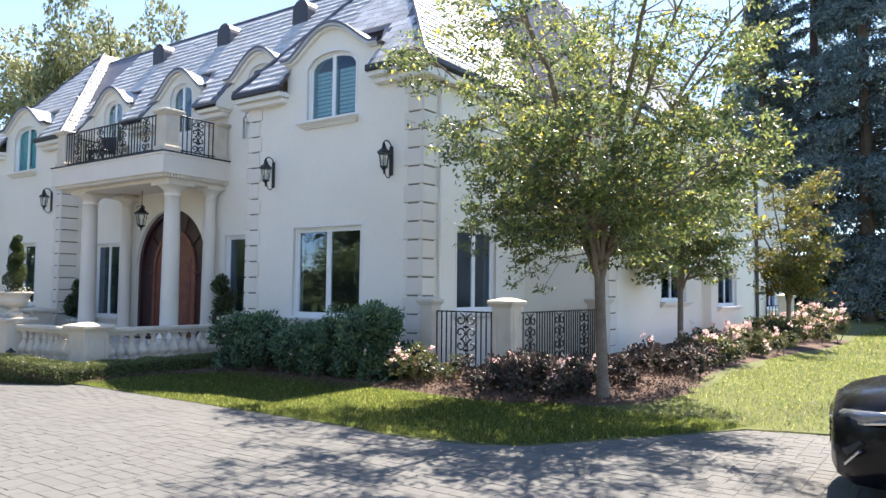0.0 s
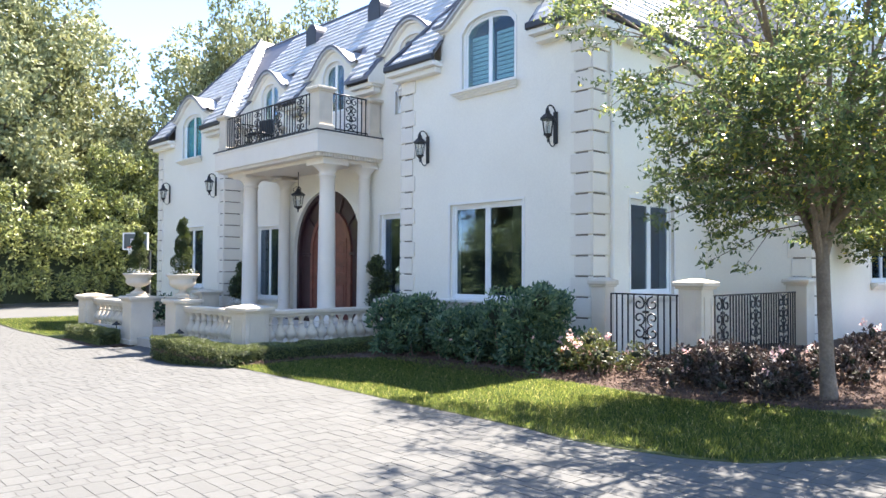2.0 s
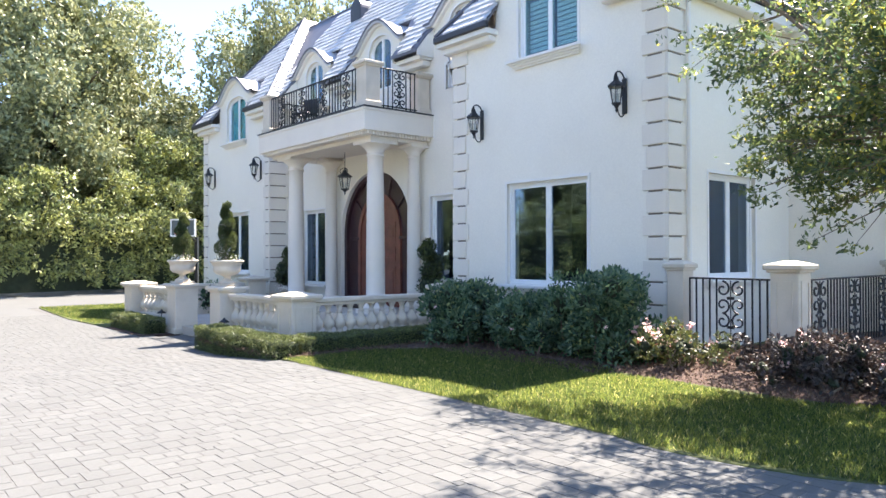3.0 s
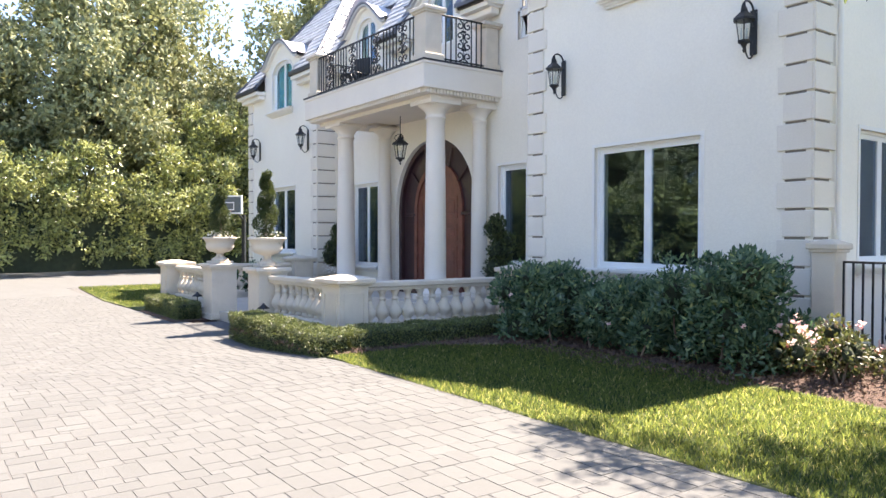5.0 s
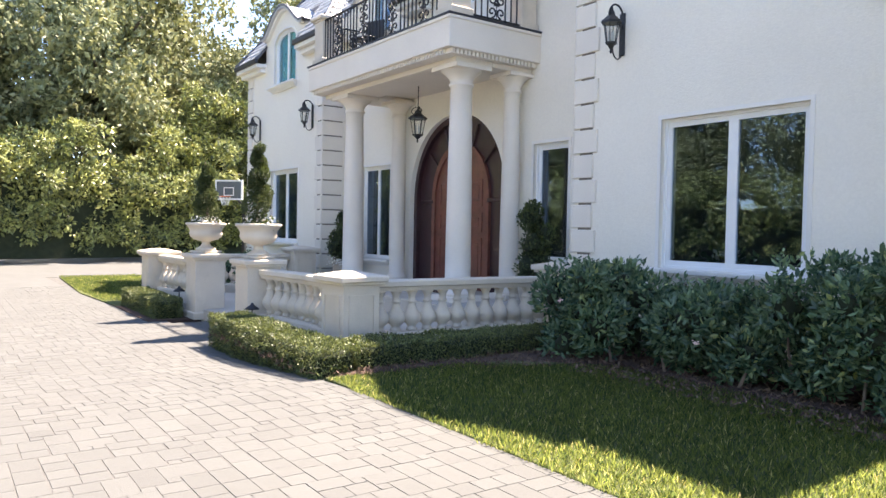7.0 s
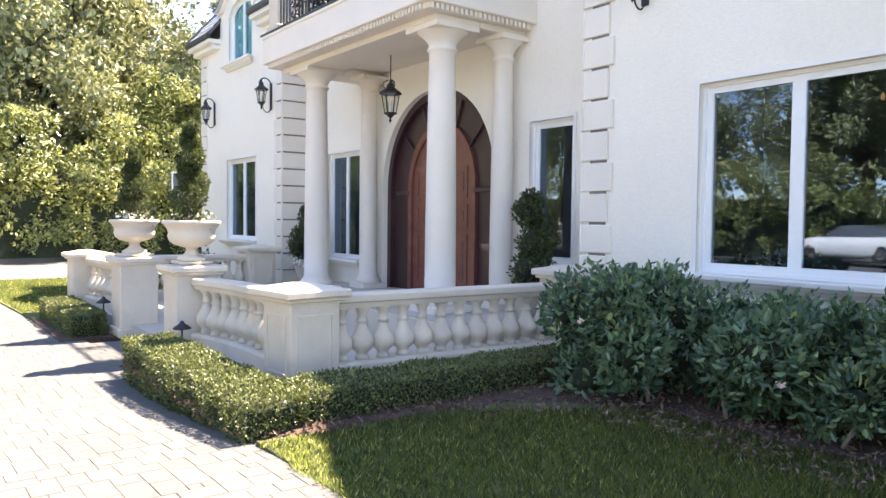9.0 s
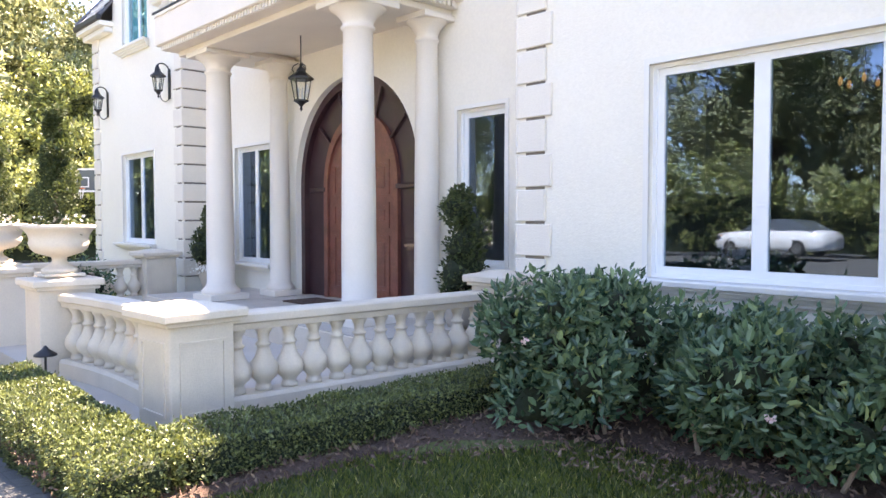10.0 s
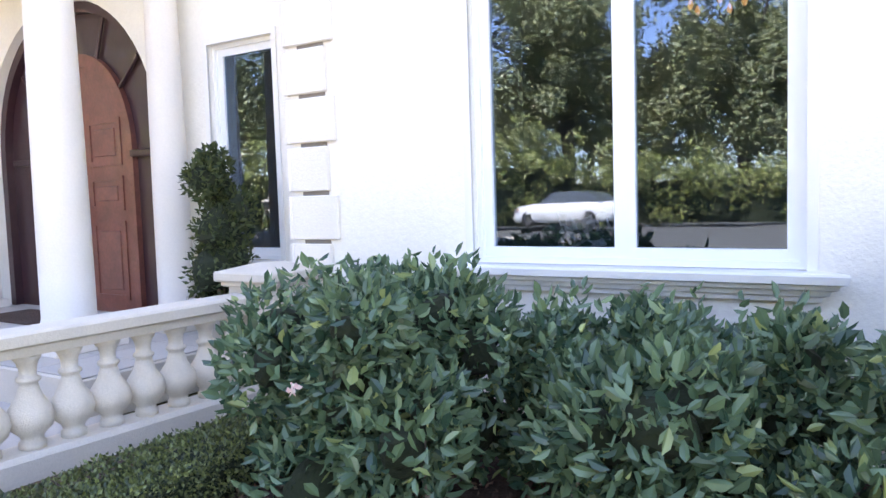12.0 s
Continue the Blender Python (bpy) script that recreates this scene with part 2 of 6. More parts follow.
def lathe(profile, sides=16, bm=None, cx=0.0, cy=0.0):
    bm = bm or bmesh.new()
    rings = []
    for r, z in profile:
        rings.append([bm.verts.new((cx + r * math.cos(2 * math.pi * k / sides), cy + r * math.sin(2 * math.pi * k / sides), z)) for k in range(sides)])
    for a, b in zip(rings, rings[1:]):
        for k in range(sides):
            bm.faces.new((a[k], a[(k + 1) % sides], b[(k + 1) % sides], b[k]))
    bm.faces.new(list(reversed(rings[0])))
    bm.faces.new(rings[-1])
    return bm


def tube(bm, path, radii, sides=6, closed_ends=True):
    """A tapered tube along a list of points."""
    path = [Vector(p) for p in path]
    if not isinstance(radii, (list, tuple)):
        radii = [radii] * len(path)
    rings = []
    side = None
    for i, p in enumerate(path):
        d = (path[min(i + 1, len(path) - 1)] - path[max(i - 1, 0)])
        d = d.normalized() if d.length > 1e-6 else Vector((0, 0, 1))
        if side is None:
            side = d.cross(Vector((0.31, 0.17, 0.93))) if abs(d.z) < 0.9 else d.cross(Vector((1, 0, 0)))
        side = (side - d * side.dot(d)).normalized()
        other = d.cross(side)
        rings.append([bm.verts.new(p + radii[i] * (math.cos(2 * math.pi * k / sides) * side + math.sin(2 * math.pi * k / sides) * other)) for k in range(sides)])
    for a, b in zip(rings, rings[1:]):
        for k in range(sides):
            bm.faces.new((a[k], a[(k + 1) % sides], b[(k + 1) % sides], b[k]))
    if closed_ends:
        bm.faces.new(list(reversed(rings[0])))
        bm.faces.new(rings[-1])
    return bm


def slab(outline, holes, place, depth):
    """A plate with holes: outline and holes in (u, v), laid by place(u, v, w), w from 0 to depth."""
    bm = bmesh.new()
    edges = []
    for loop in [outline, *holes]:
        vs = [bm.verts.new((u, v, 0)) for u, v in loop]
        edges += [bm.edges.new((vs[i], vs[(i + 1) % len(vs)])) for i in range(len(vs))]
    made = bmesh.ops.triangle_fill(bm, use_beauty=True, use_dissolve=False, edges=edges)
    faces = [g for g in made["geom"] if isinstance(g, bmesh.types.BMFace)]
    out = bmesh.ops.extrude_face_region(bm, geom=faces)
    for v in out["geom"]:
        if isinstance(v, bmesh.types.BMVert):
            v.co.z = depth
    for v in bm.verts:
        v.co = Vector(place(*v.co))
    bmesh.ops.recalc_face_normals(bm, faces=bm.faces[:])
    return bm


def rect(u0, u1, v0, v1):
    return [(u0, v0), (u1, v0), (u1, v1), (u0, v1)]


def ring(bm, outer, inner, place, depth):
    """A closed frame between two loops with the same number of points, of a given depth."""
    n = len(outer)
    loops = [[bm.verts.new(place(u, v, w)) for u, v in loop] for loop, w in ((outer, 0), (inner, 0), (inner, depth), (outer, depth))]
    for a, b in zip(loops, loops[1:] + loops[:1]):
        for k in range(n):
            bm.faces.new((a[k], a[(k + 1) % n], b[(k + 1) % n], b[k]))
    return bm


def frame_rect(bm, u0, u1, v0, v1, wid, place, depth):
    return ring(bm, rect(u0, u1, v0, v1), rect(u0 + wid, u1 - wid, v0 + wid, v1 - wid), place, depth)


RNG = np.random.default_rng(7)


def unit(n, rng):
    v = rng.normal(size=(n, 3))
    return v / np.linalg.norm(v, axis=1, keepdims=True)


def leaves(name, points, size, material, aspect=0.5, up=0.0, out=None, rng=None, fold=0.12, vary=0.35, face=None, fine=False):
    """One mesh of single leaves: each a folded four-cornered blade at a point. up pulls the leaf's axis upwards,
    out gives outward directions, face the way the blades turn their upper sides; fine gives six-cornered, keeled leaves."""
    rng = rng or RNG
    n = len(points)
    axis = unit(n, rng)
    if out is not None:
        axis = axis + out
    axis[:, 2] += up
    axis /= np.linalg.norm(axis, axis=1, keepdims=True)
    helper = unit(n, rng)
    if face is not None:
        helper = helper * 0.65 + face
    b = np.cross(axis, helper)
    b /= np.linalg.norm(b, axis=1, keepdims=True) + 1e-9
    c = np.cross(axis, b)
    size = size * (1 + vary * rng.uniform(-1, 1, (n, 1)))
    w = size * aspect * 0.5
    if fine:
        v = np.empty((n, 6, 3))
        v[:, 0] = points
        v[:, 1] = points + axis * size * 0.30 + b * w * 0.85 + c * size * fold
        v[:, 2] = points + axis * size * 0.68 + b * w * 0.92 + c * size * fold * 0.7
        v[:, 3] = points + axis * size - c * size * 0.06
        v[:, 4] = points + axis * size * 0.68 - b * w * 0.92 + c * size * fold * 0.7
        v[:, 5] = points + axis * size * 0.30 - b * w * 0.85 + c * size * fold
        f = (np.arange(n)[:, None, None] * 6 + np.array([[0, 1, 2, 3], [0, 3, 4, 5]])[None]).reshape(-1)
        return faces4(name, v.reshape(-1, 3), f, material)
    v = np.empty((n, 4, 3))
    v[:, 0] = points
    v[:, 1] = points + axis * size * 0.45 + b * w + c * size * fold
    v[:, 2] = points + axis * size
    v[:, 3] = points + axis * size * 0.45 - b * w + c * size * fold
    return quads(name, v.reshape(-1, 3), material)


def faces4(name, v, f, material):
    """A mesh of four-cornered faces: corners v, and f with four corner numbers for each face."""
    me = bpy.data.meshes.new(name)
    me.vertices.add(len(v))
    me.vertices.foreach_set("co", np.ascontiguousarray(v, dtype=np.float32).ravel())
    me.loops.add(len(f))
    me.loops.foreach_set("vertex_index", np.ascontiguousarray(f, dtype=np.int32))
    me.polygons.add(len(f) // 4)
    me.polygons.foreach_set("loop_start", np.arange(0, len(f), 4, dtype=np.int32))
    me.update(calc_edges=True)
    me.shade_flat()
    me.materials.append(M[material])
    return me


def quads(name, v, material):
    """A mesh out of loose four-cornered faces, four rows of v each."""
    return faces4(name, v, np.arange(len(v)), material)


def blobs(rng, n, centres, radii, shell=0.6):
    """Points in the outer shells of balls."""
    k = rng.integers(0, len(centres), n)
    r = radii[k] * rng.uniform(shell, 1.0, n) ** 0.5
    d = unit(n, rng)
    return centres[k] + d * r[:, None], d


# ---- ground ----
def lawn_edge(x):
    """The y at which the paving ends and the lawn begins."""
    if x < -4.2:
        return 5.12
    if x < -2.6:
        return 5.12 + 0.12 * (x + 4.2) ** 2
    if x < -0.9:
        return 5.43 + 1.45 * (x + 2.6)
    return 7.9 + 0.25 * min(x + 0.9, 6.0)


DIP = 0.17


def drop(x):
    """The paving falls a little towards the entrance."""
    s = min(max((-9.8 - x) / 3.4, 0.0), 1.0)
    return -DIP * s * s * (3 - 2 * s)


def bed_height(x, y):
    """The planted ground climbs a little towards the house's side."""
    a = min(max((x + 6.6) / 1.2, 0.0), 1.0) * min(max((y - 7.6) / 2.2, 0.0), 1.0)
    b = 1.0 - min(max((x + 2.6) / 3.5, 0.0), 1.0)
    return 0.005 + 0.24 * a * b


bm = bmesh.new()
box(bm, -600, 600, -600, 600, -1.3, -0.3)
part("ground", bm, "soil", None)
tagged(bpy.data.objects["ground"], "broad dry earth and grass reaching the horizon", "ground", kind="structure")

def falling_slab(bm, x0, x1, y0, y1, z):
    """A paved slab whose top follows the fall of the drive."""
    xs = [x0] + [v for v in [-13.2 + 0.34 * k for k in range(11)] if x0 < v < x1] + [x1]
    rows = [[bm.verts.new((x, y, q)) for y, q in ((y0, -0.6), (y0, z + drop(x)), (y1, z + drop(x)), (y1, -0.6))] for x in xs]
    for p, q in zip(rows, rows[1:]):
        for k in range(4):
            bm.faces.new((p[k], q[k], q[(k + 1) % 4], p[(k + 1) % 4]))
    bm.faces.new(rows[0])
    bm.faces.new(list(reversed(rows[-1])))
    bmesh.ops.recalc_face_normals(bm, faces=bm.faces[:])
    return bm


bm = falling_slab(bmesh.new(), -60, 30, -30, 5.2, -0.003)
falling_slab(bm, -60, -22, 5.2, 12, -0.005)
falling_slab(bm, -16.3, -13.5, 5.2, 5.76, -0.005)
falling_slab(bm, -5.0, 30, 5.2, 10.0, -0.005)
driveway = part("driveway", bm, "sand", None)
tagged(driveway, "pale grey beige stone pavers in sunlight", "driveway", kind="structure")


def sheet(name, x0, x1, y0f, y1f, step, hf, material, parent=None):
    """A ground sheet between two curves with heights from hf."""
    bm = bmesh.new()
    nx = max(2, int((x1 - x0) / step))
    rows = []
    for i in range(nx + 1):
        x = x0 + (x1 - x0) * i / nx
        a, b = y0f(x), y1f(x)
        ny = 44
        ys = [a + (b - a) * (j / ny) ** 2.4 for j in range(ny + 1)]
        rows.append([bm.verts.new((x, y, hf(x, y) - (0.04 if j == 0 else 0.0))) for j, y in enumerate(ys)])
    for p, q in zip(rows, rows[1:]):
        for j in range(len(p) - 1):
            bm.faces.new((p[j], q[j], q[j + 1], p[j + 1]))
    return part(name, bm, material, parent, smooth=True)


front_lawn = sheet("lawn", -10.55, 40, lambda x: lawn_edge(x) - (0.05 if x < -4.3 else 0.13), lambda x: 60, 0.4, bed_height, "soil")
tagged(front_lawn, "mown green lawn, shaded by the house", "lawn", kind="structure")
far_lawn = sheet("lawn", -27, -19.0, lambda x: 4.75 + 0.05 * abs(x + 22), lambda x: 9.6, 0.5, lambda x, y: 0.02 - DIP, "soil")
tagged(far_lawn, "small sunlit lawn beside the driveway", "lawn", kind="structure")


def bed_outline(bm, pts, hf):
    vs = [bm.verts.new((x, y, hf(x, y))) for x, y in pts]
    bm.faces.new(vs)
    bmesh.ops.triangulate(bm, faces=bm.faces[:])
    for _ in range(2):
        bmesh.ops.subdivide_edges(bm, edges=bm.edges[:], cuts=2, use_grid_fill=True)
        bmesh.ops.triangulate(bm, faces=bm.faces[:])
    for v in bm.verts:
        v.co.z = hf(v.co.x, v.co.y) + 0.004 * noise.noise((v.co.x * 3, v.co.y * 3, 0)) - (0.04 if v.is_boundary else 0.0)


SIDE_BED = [(-6.75, 7.80), (-5.9, 7.55), (-5.0, 7.55), (-4.2, 7.55), (-3.0, 7.85), (-2.3, 8.4), (-1.9, 9.5), (-2.0, 13), (-1.6, 18), (-1.2, 24), (-4.6, 24), (-4.9, 12.9), (-6.9, 12.9), (-6.9, 9.5)]
bm = bmesh.new()
bed_outline(bm, SIDE_BED, lambda x, y: bed_height(x, y) + 0.018)
tagged(part("flower_bed", bm, "mulch", None, smooth=True), "red-brown bark mulch bed under roses", "flower bed", kind="structure")
bm = bmesh.new()
bed_outline(bm, [(-11.9, 5.15), (-10.45, 5.15), (-10.3, 7.0), (-9.6, 7.75), (-6.75, 7.8), (-6.9, 9.5), (-11.9, 9.5)], lambda x, y: 0.022)
tagged(part("shrub_bed", bm, "mulch", None, smooth=True), "dark bark mulch bed below the front shrubs", "flower bed", kind="structure")
bm = boxed(-19.0, -16.6, 4.9, 5.76, -0.4, 0.012 - DIP)
falling_slab(bm, -14.0, -11.88, 5.08, 5.76, 0.006)
tagged(part("hedge_bed", bm, "mulch", None), "strip of mulch under the low hedge", "flower bed", kind="structure")

# terrace and porch
bm = boxed(-19.2, -11.95, 5.765, 8.45, -0.5, 0.0)
tagged(part("terrace_floor", bm, "tile", None), "cream stone terrace floor", "floor", kind="structure")
porch = part("porch_floor", boxed(-18.6, -12.6, 8.3, 10.5, -0.05, 0.26, 0.01), "stone", None)
tagged(porch, "raised cream stone porch floor", "floor", kind="structure")
for i in range(10):
    for j in range(4):
        part("porch_tile", boxed(-18.58 + i * 0.597, -18.58 + i * 0.597 + 0.585, 8.32 + j * 0.53, 8.32 + j * 0.53 + 0.52, 0.26, 0.272, 0.004), "tile", porch)

# ---- house shell ----
FY, RY = 9.5, 10.1
RW, LW = (-11.75, -6.9), (-24.65, -19.85)
house = thing("house", "large white stucco house in French style with slate roof", "house")


def front(y):
    return lambda u, v, w: (u, y + w, v)


def side(x):
    return lambda u, v, w: (x - w, u, v)


def bump_profile(c, half, z0, top, n=18):
    """The flared round-topped outline of a dormer, from its right end to its left."""
    pts = []
    for i in range(n + 1):
        u = 1 - 2 * i / n
        a = abs(u)
        v = 0.50 + 0.50 * (0.5 + 0.5 * math.cos(math.pi * min(a / 0.84, 1.0))) ** 0.62
        pts.append((c + half * u, z0 + (top - z0) * v))
    return pts


def arched(u0, u1, v0, v1, rise, n=8, power=2.0):
    """A rectangle with an arched head that reaches v1."""
    c, h = (u0 + u1) / 2, (u1 - u0) / 2
    pts = [(u0, v0), (u1, v0)]
    for i in range(n + 1):
        t = 1 - 2 * i / n
        pts.append((c + h * t, v1 - rise + rise * (1 - abs(t) ** power) ** (1 / power) if power != 1 else v1 - rise * abs(t)))
    return pts


def inset(pts, d):
    """A loop moved inwards by about d."""
    n = len(pts)
    out = []
    for i in range(n):
        p, a, b = (Vector(pts[j % n]) for j in (i, i - 1, i + 1))
        e, f = (p - a), (b - p)
        if e.length < 1e-6 or f.length < 1e-6:
            out.append(tuple(p))
            continue
        e.normalize()
        f.normalize()
        n1, n2 = Vector((-e.y, e.x)), Vector((-f.y, f.x))
        m = (n1 + n2)
        m = m / max(0.3, m.length_squared / 2)
        out.append((p.x + m.x * d, p.y + m.y * d))
    return out


UPPER = lambda c: (c - 0.68, c + 0.68, 5.02, 6.42)
RWIN, RUP, LUP = (-10.27, -8.40, 0.98, 2.82), -9.28, -22.1
LWIN = (-22.93, -21.22, 0.98, 2.83)
DOOR_C, DOOR_H = -15.49, 1.50
SWIN, BWIN = (-13.27, -12.48, 0.90, 2.81), (-19.02, -17.78, 0.72, 2.75)
DORMERS = (-18.35, -15.2, -12.15)


def door_outline(half, top, z0=0.27):
    pts = [(DOOR_C - half, z0), (DOOR_C + half, z0), (DOOR_C + half, 1.95)]
    for i in range(1, 15):
        t = i / 14
        a = t * math.pi / 2
        pts.append((DOOR_C + half * math.cos(a) ** 0.95, 1.95 + (top - 1.95) * math.sin(a) ** 0.93))
    pts[-1] = (DOOR_C, top)
    for i in range(13, 0, -1):
        a = i / 14 * math.pi / 2
        pts.append((DOOR_C - half * math.cos(a) ** 0.95, 1.95 + (top - 1.95) * math.sin(a) ** 0.93))
    pts.append((DOOR_C - half, 1.95))
    return pts


def wing_wall(x0, x1, c, low):
    out = [(x0, -0.2), (x1, -0.2), (x1, 5.78), (c + 1.28, 5.78), *bump_profile(c, 1.28, 5.78, 6.92), (c - 1.28, 5.78), (x0, 5.78)]
    return slab(out, [rect(*low), arched(*UPPER(c), 0.28)], front(FY), 0.3)


part("wall", wing_wall(*RW, RUP, RWIN), "stucco", house, "white stucco wall in shade")
part("wall", wing_wall(*LW, LUP, LWIN), "stucco", house)
out = [(LW[1], -0.2), (-10.9, -0.2), (-10.9, 5.92)]
for c in reversed(DORMERS):
    out += [(c + 1.14, 5.92), *bump_profile(c, 1.14, 5.92, 7.10), (c - 1.14, 5.92)]
out += [(LW[1], 5.92)]
DW = lambda c: (c - 0.46, c + 0.46, 5.50, 6.82)
part("wall", slab(out, [door_outline(DOOR_H, 3.56), rect(*SWIN), rect(*BWIN), rect(-12.72, -12.40, 5.10, 5.62), *[arched(*DW(c), 0.30) for c in DORMERS]], front(RY), 0.3), "stucco", house)
for x0, x1 in ((RW[0], RW[0] + 0.28), (LW[1] - 0.28, LW[1])):
    part("wall", boxed(x0, x1, FY + 0.3, RY + 0.1, -0.2, 5.78), "stucco", house)
SIDEWINS = [(10.62, 12.1, 1.12, 2.82)]
part("wall", slab(rect(FY + 0.3, 14.0, -0.2, 5.8), [rect(*w) for w in SIDEWINS], side(RW[1]), 0.3), "stucco", house)
part("wall", boxed(LW[0], LW[0] + 0.3, FY + 0.3, 19, -0.2, 5.8), "stucco", house)
B2 = -4.9
B2WINS = [(16.7, 18.7, 1.32, 2.35), (16.7, 18.7, 4.2, 5.4)]
part("wall", boxed(RW[1] - 0.1, B2, 13.35, 13.65, -0.2, 5.8), "stucco", house)
part("wall", slab(rect(13.65, 20.3, -0.2, 5.8), [rect(*w) for w in B2WINS], side(B2), 0.3), "stucco", house)
B3WINS = [(21.0, 23.2, 1.15, 2.4), (27.6, 29.8, 0.95, 2.3)]
part("wall", slab(rect(20.3, 31.5, -0.2, 5.8), [rect(*w) for w in B3WINS], side(B2 + 0.25), 0.3), "stucco", house)
part("wall", boxed(LW[0], B2, 31.2, 31.5, -0.2, 5.8), "stucco", house)
# room surfaces coloured dark so the windows look unlit inside
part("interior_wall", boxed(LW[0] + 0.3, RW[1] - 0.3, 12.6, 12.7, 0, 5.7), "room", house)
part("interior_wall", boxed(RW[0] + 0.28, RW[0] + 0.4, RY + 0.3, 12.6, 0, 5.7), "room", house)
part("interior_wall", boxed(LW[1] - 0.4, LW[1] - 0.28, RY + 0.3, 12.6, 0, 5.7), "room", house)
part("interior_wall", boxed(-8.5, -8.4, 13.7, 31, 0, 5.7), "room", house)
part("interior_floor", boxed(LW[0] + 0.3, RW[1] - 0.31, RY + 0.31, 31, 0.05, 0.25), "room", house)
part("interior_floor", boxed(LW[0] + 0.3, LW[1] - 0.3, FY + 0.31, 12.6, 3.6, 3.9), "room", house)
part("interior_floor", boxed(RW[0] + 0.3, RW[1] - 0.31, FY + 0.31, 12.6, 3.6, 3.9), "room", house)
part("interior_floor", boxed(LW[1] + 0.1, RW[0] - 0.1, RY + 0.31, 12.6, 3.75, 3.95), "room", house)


# ---- quoins ----
def quoin_run(x_a, x_b, flip, ret=None, z0=0.416, z1=5.572, y=FY, n=15):
    """A stack of raised blocks at a corner, alternately long and short, with dark joints between."""
    h = (z1 - z0) / n
    for i in range(n):
        short = 0.07 if i % 2 else 0.0
        a, b = (x_a + short, x_b) if flip else (x_a, x_b - short)
        bm = boxed(a, b, y - 0.035, y + 0.005, z0 + i * h + 0.018, z0 + (i + 1) * h - 0.012, 0.008)
        part("quoin_stone", bm, "quoin", house)
        if ret:
            x0, x1, y1 = ret
            part("quoin_stone", boxed(x0, x1, y - 0.035, y1 - (0.08 if i % 2 else 0), z0 + i * h + 0.018, z0 + (i + 1) * h - 0.012, 0.008), "quoin", house)
    bm = boxed(min(x_a, x_b) + 0.09, max(x_a, x_b) - 0.09, y - 0.006, y + 0.004, z0, z1)
    part("quoin_joint", bm, "joint", house)
    if ret:
        x0, x1, y1 = ret
        w = x0 if x_b == x0 else x1
        part("quoin_joint", boxed(w - 0.006, w + 0.006, y + 0.01, y1 - 0.1, z0, z1), "joint", house)


quoin_run(-7.33, -6.9, True, ret=(-6.9, -6.865, 9.95))
quoin_run(-11.75, -11.33, False, ret=(-11.785, -11.75, 9.9))
quoin_run(-20.2, -19.85, True, ret=(-19.85, -19.815, 10.1))
quoin_run(-24.65, -24.25, False)
quoin_run(-5.3, -4.9, True, ret=(-4.9, -4.865, 13.85), y=13.35)


# ---- windows ----
def window(place, u0, u1, v0, v1, lights=2, sill=True, rise=0.0, depth=0.06, trim=True, glass="glass", wid=0.035):
    """A white casement: outer frame with a sash and a pane for each light, and a moulded sill."""
    def at(d):
        return lambda u, v, w: place(u, v, w + d)
    loop = arched(u0, u1, v0, v1, rise) if rise else rect(u0, u1, v0, v1)
    bm = bmesh.new()
    ring(bm, loop, inset(loop, wid), at(depth), 0.1)
    fr = part("window", bm, "frame", house, "white framed casement window")
    step = (u1 - u0 - 2 * wid) / lights
    for k in range(lights):
        a, b = u0 + wid + k * step, u0 + wid + (k + 1) * step
        top = v1 - wid
        if rise:
            c, h = (u0 + u1) / 2, (u1 - u0) / 2 - wid
            pts = [(a, v0 + wid), (b, v0 + wid)]
            for i in range(7):
                u = b + (a - b) * i / 6
                t = min(abs(u - c) / h, 1.0)
                pts.append((u, v1 - rise + (rise - wid) * (1 - t ** 2) ** 0.5 if t < 1 else v1 - rise))
        else:
            pts = rect(a, b, v0 + wid, top)
        bm = bmesh.new()
        inner = inset(pts, 0.062 if lights * 0.7 < u1 - u0 else 0.045)
        ring(bm, pts, inner, at(depth + 0.025), 0.05)
        part("sash", bm, "frame", fr)
        pane = slab(inner, [], at(depth + 0.045), 0.006)
        ob = part("pane", pane, glass, fr, "dark reflecting glass pane")
        ob.visible_shadow = False
    if sill:
        bm = bmesh.new()
        profile = [(0.02, 0.0), (-0.17, 0.0), (-0.175, -0.012), (-0.17, -0.05), (-0.135, -0.06), (-0.13, -0.08), (-0.095, -0.09), (-0.085, -0.115), (-0.055, -0.125), (-0.05, -0.15), (0.02, -0.15)]
        ends = [[bm.verts.new(place(u + s * max(0.04, 0.02 - w), v0 + z, w)) for w, z in profile] for u, s in ((u0, -1), (u1, 1))]
        for k in range(len(profile)):
            j = (k + 1) % len(profile)
            bm.faces.new((ends[0][k], ends[0][j], ends[1][j], ends[1][k]))
        bm.faces.new(ends[0])
        bm.faces.new(list(reversed(ends[1])))
        bmesh.ops.recalc_face_normals(bm, faces=bm.faces[:])
        part("sill", bm, "trim", fr, "moulded cream window sill")
    if trim:
        outer = arched(u0 - 0.05, u1 + 0.05, v0 - 0.0, v1 + 0.05, rise) if rise else rect(u0 - 0.05, u1 + 0.05, v0, v1 + 0.05)
        bm = bmesh.new()
        ring(bm, outer, loop, lambda u, v, w: place(u, v, w - 0.012), 0.02)
        part("trim", bm, "trim", fr)
    return fr


